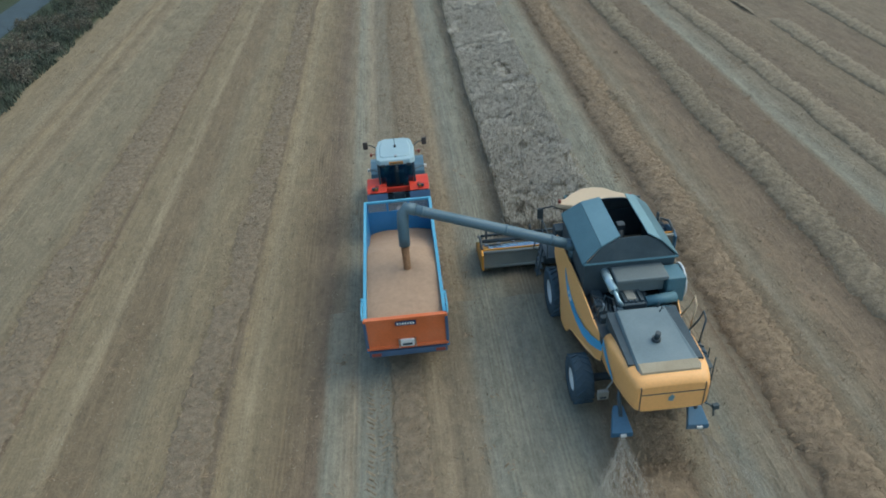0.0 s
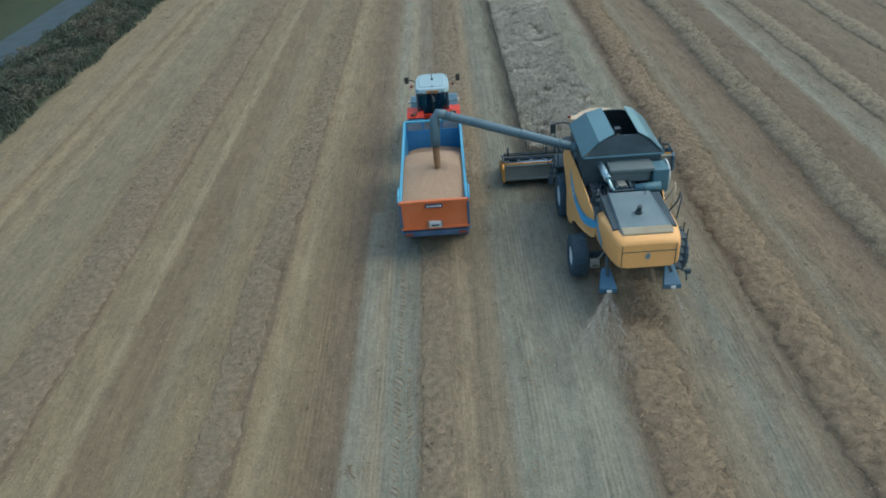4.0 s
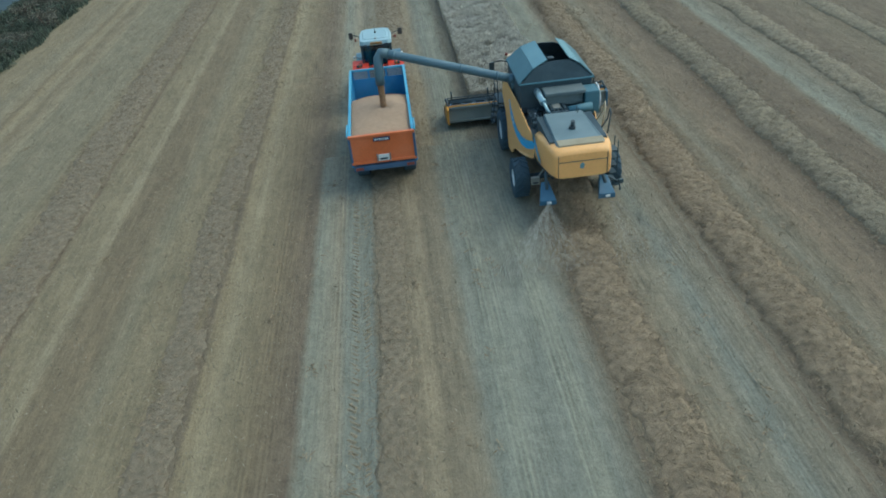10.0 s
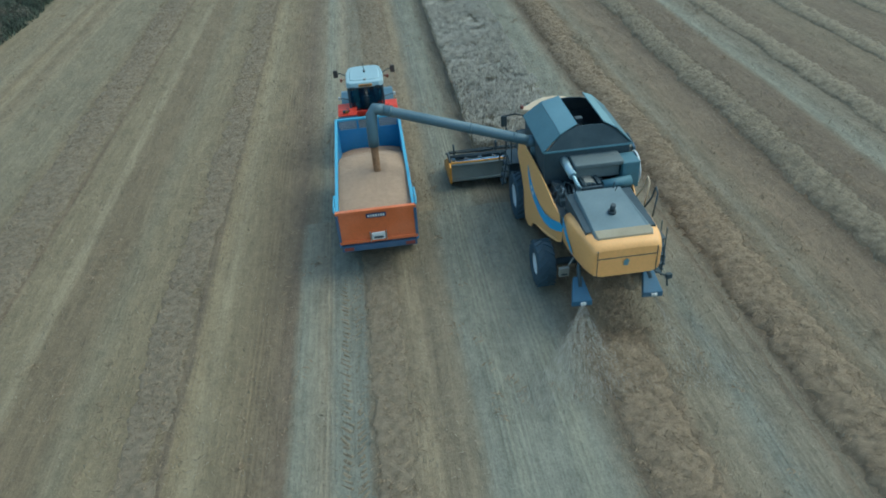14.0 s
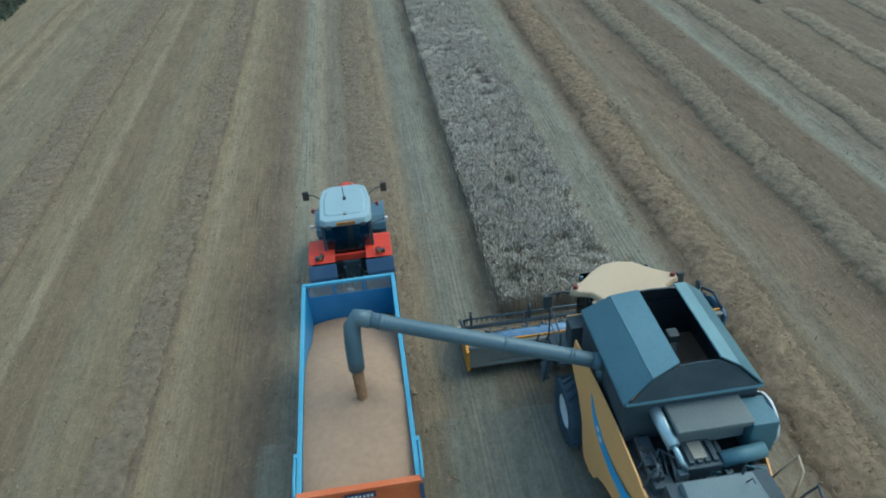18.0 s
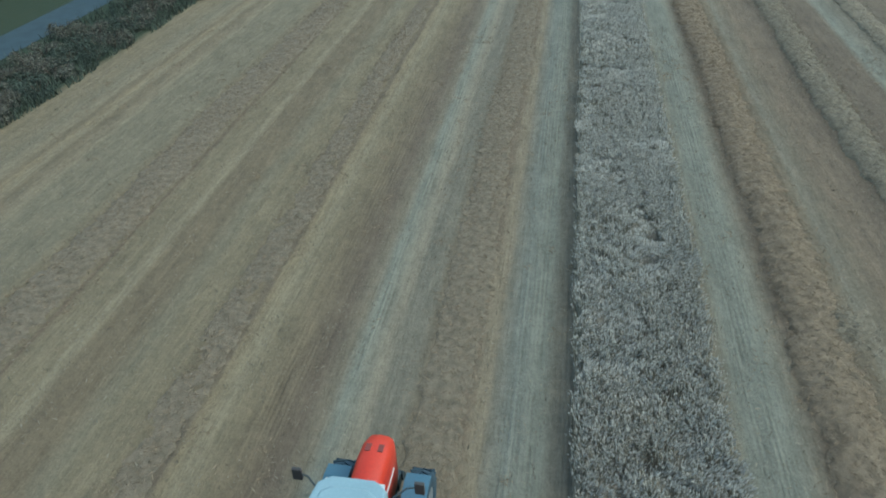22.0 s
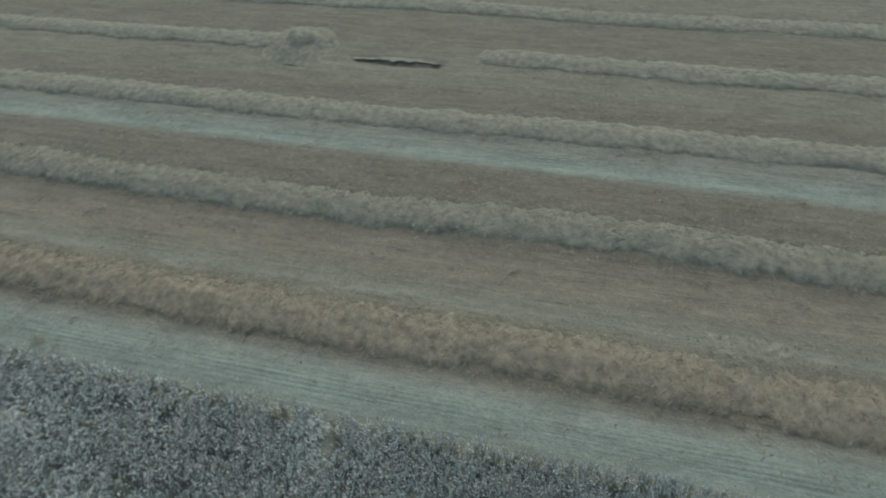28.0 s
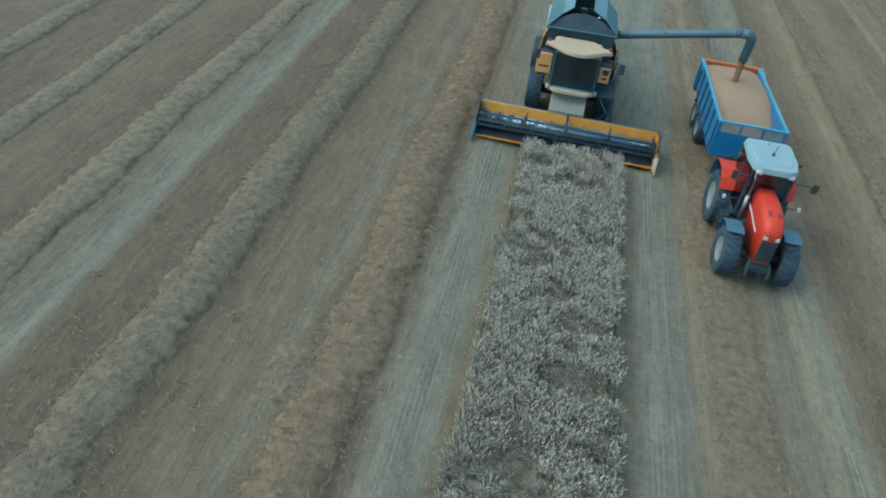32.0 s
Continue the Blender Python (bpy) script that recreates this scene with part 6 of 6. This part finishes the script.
def falling_grain():
    """Grain pouring from the spout into the heap."""
    rng = np.random.default_rng(71)
    count = 2600
    u = rng.random(count)
    a, r = rng.uniform(0, 6.28, count), np.sqrt(rng.random(count)) * (0.13 - 0.02 * u)
    c = np.stack([0.19 + r * np.cos(a), 2.26 + r * np.sin(a), 3.5 - u * (3.5 - 2.6)], 1)
    s = 0.02
    v = np.stack([c + (s, 0, 0), c + (-s * 0.5, s, 0), c - (s * 0.5, s, 0), c + (0, 0, 3 * s)], 1).reshape(-1, 3)
    i = (np.arange(count) * 4)[:, None]
    ob = mesh_np("grain_stream", v, np.concatenate([i + [0, 1, 3], i + [1, 2, 3], i + [2, 0, 3]]), FALLING)
    tagged(ob, "stream of brown grain pouring from the auger spout", "grain", kind="stuff")


falling_grain()


def straw_fall():
    """Straw dropping from under the rear hood on to the new swath."""
    rng = np.random.default_rng(77)
    u, w, f = sheet(np.linspace(-1, 1, 22), np.linspace(0, 0.5, 16))
    x = 6.6 + u * (0.5 + 0.2 * w) + 0.08 * (value_noise(w * 6, u * 3, 78) - 0.5)
    y = -2.75 - 1.75 * w + 0.22 * (value_noise(u * 4, w * 5, 79) - 0.5) - 0.25 * u * u
    z = 1.62 - 1.52 * w ** 1.4 + 0.12 * (value_noise(u * 5 + 9, w * 6, 80) - 0.5) - 0.12 * u * u * (1 - w)
    ob = mesh_np("falling_straw", np.stack([x, y, z], 1), f, SWATH, True)
    tagged(ob, "brown straw falling from the harvester on to the new swath", "straw", kind="stuff")
    count = 2000
    ww, uu = rng.uniform(0, 1.15, count), rng.normal(0, 0.55, count)
    c = np.stack([6.6 + uu * (0.6 + 0.3 * ww), -2.75 - 1.75 * ww, np.maximum(1.66 - 1.52 * ww ** 1.4, 0.1)], 1) + rng.normal(0, (0.06, 0.1, 0.07), (count, 3))
    a, e, ln = rng.uniform(0, 6.28, count), rng.normal(-0.5, 0.5, count), rng.uniform(0.05, 0.14, count)
    d = np.stack([np.cos(a) * np.cos(e), np.sin(a) * np.cos(e), np.sin(e)], 1) * ln[:, None]
    s = np.stack([-np.sin(a), np.cos(a), 0 * a], 1) * 0.01
    v = np.stack([c - d, c + s, c + d, c - s + (0, 0, 0.01)], 1).reshape(-1, 3)
    i = (np.arange(count) * 4)[:, None]
    loose = mesh_np("loose_straw", v, np.concatenate([i + [0, 1, 2], i + [0, 2, 3], i + [1, 3, 2]]), STRAW)
    loose.parent = ob
    tagged(loose, kind="stuff")


straw_fall()


def chaff_spray(x0, seed, jet_ways, count):
    """Chaff thrown out behind a spreader: tight jets at first, then a fan that falls to the stubble."""
    rng = np.random.default_rng(seed)
    u = rng.random(count) ** 0.75
    way = rng.choice(np.array(jet_ways), count)
    jets = way + rng.normal(0, 0.03 + 0.17 * u, count)
    far = u * 2.9
    c = np.stack([x0 + jets * far + rng.normal(0, 0.02 + 0.05 * u, count), -4.05 - far + rng.normal(0, 0.05, count), np.maximum(0.92 - 0.86 * u ** 1.3 + rng.normal(0, 0.03 + 0.12 * u, count), 0.02)], 1)
    s = rng.uniform(0.002, 0.0045, count)[:, None] * (1.25 - 0.5 * u[:, None])
    d = np.stack([jets * 0.07, -np.full(count, 0.07), -0.05 * u], 1)
    v = np.stack([c - d, c + s * (1, 0, 0), c + d, c + s * (0, 0, 1)], 1).reshape(-1, 3)
    i = (np.arange(count) * 4)[:, None]
    ob = mesh_np("chaff_spray", v, np.concatenate([i + [0, 1, 3], i + [1, 2, 3], i + [0, 2, 1]]), CHAFF)
    tagged(ob, "fan of pale chaff blown out behind the spreader", "chaff", "chaff sprays", "stuff")


chaff_spray(5.6, 81, (-0.62, -0.3, 0.05), 4600)
chaff_spray(7.68, 82, (0.1, 0.55), 2000)


def lug_print(x, y0, y1, half, step, seed):
    """A tyre's herringbone: slanting ridges of pressed straw in two staggered rows."""
    rng = np.random.default_rng(seed)
    ys = np.arange(y0, y1, step)
    count = len(ys) * 2
    side = np.tile([-1.0, 1.0], len(ys))
    c = np.stack([x + side * half * 0.52 + rng.normal(0, 0.025, count), np.repeat(ys, 2) + (side > 0) * step * 0.5 + rng.normal(0, 0.02, count), np.full(count, -0.015)], 1)
    for groove, deep in GROOVES:
        c[:, 2] -= deep * np.exp(-(((c[:, 0] - groove) / 0.35) ** 2))
    turn = side * (0.62 + rng.normal(0, 0.1, count))
    along = np.stack([np.cos(turn), np.sin(turn), 0 * turn], 1) * (half * rng.uniform(0.2, 0.5, count))[:, None]
    across = np.stack([-np.sin(turn), np.cos(turn), 0 * turn], 1) * rng.uniform(0.035, 0.055, count)[:, None]
    top = np.stack([0 * turn, 0 * turn, rng.uniform(0.02, 0.04, count)], 1)
    v = np.stack([c - along - across, c + along - across, c + along + across, c - along + across, c - along * 0.7 + top, c + along * 0.7 + top], 1).reshape(-1, 3)
    i = (np.arange(count) * 6)[:, None]
    ob = mesh_np("tyre_print", v, np.concatenate([i + q for q in ([0, 1, 5], [0, 5, 4], [2, 3, 4], [2, 4, 5], [1, 2, 5], [3, 0, 4])]), SWATH_GREY)
    tagged(ob, "herringbone tyre print pressed into the pale stubble", "tyre print", "tyre prints", "stuff")


lug_print(-1.12, -44, 0.3, 0.4, 0.2, 95)


def wheel_print(x, y0, y1, half, thick, seed):
    """Clods and chopped straw pressed up by tyre lugs behind the machines."""
    rng = np.random.default_rng(seed)
    count = int((y1 - y0) * thick)
    side = rng.choice(np.array([-1.0, 1.0]), count)
    c = np.stack([x + rng.uniform(-half, half, count), rng.uniform(y0, y1, count), rng.uniform(-0.045, -0.025, count)], 1)
    for groove, deep in GROOVES:
        c[:, 2] -= deep * np.exp(-(((c[:, 0] - groove) / 0.35) ** 2))
    turn = side * (0.5 + rng.normal(0, 0.35, count))
    ln, wd = rng.uniform(0.03, 0.1, count), rng.uniform(0.015, 0.035, count)
    along = np.stack([np.cos(turn), np.sin(turn), 0 * turn], 1) * ln[:, None]
    across = np.stack([-np.sin(turn), np.cos(turn), 0 * turn], 1) * wd[:, None]
    top = np.stack([0 * ln, 0 * ln, rng.uniform(0.025, 0.045, count)], 1)
    v = np.stack([c - along - across, c + along - across, c + along + across, c - along + across, c + top], 1).reshape(-1, 3)
    i = (np.arange(count) * 5)[:, None]
    ob = mesh_np("tyre_print", v, np.concatenate([i + [0, 1, 4], i + [1, 2, 4], i + [2, 3, 4], i + [3, 0, 4]]), STRAW_GREY)
    tagged(ob, "pale clods of a tyre print pressed into the stubble", "tyre print", "tyre prints", "stuff")


wheel_print(-1.9, -44, 60, 0.1, 8, 94)
wheel_print(9.0, 8, 40, 0.5, 16, 93)
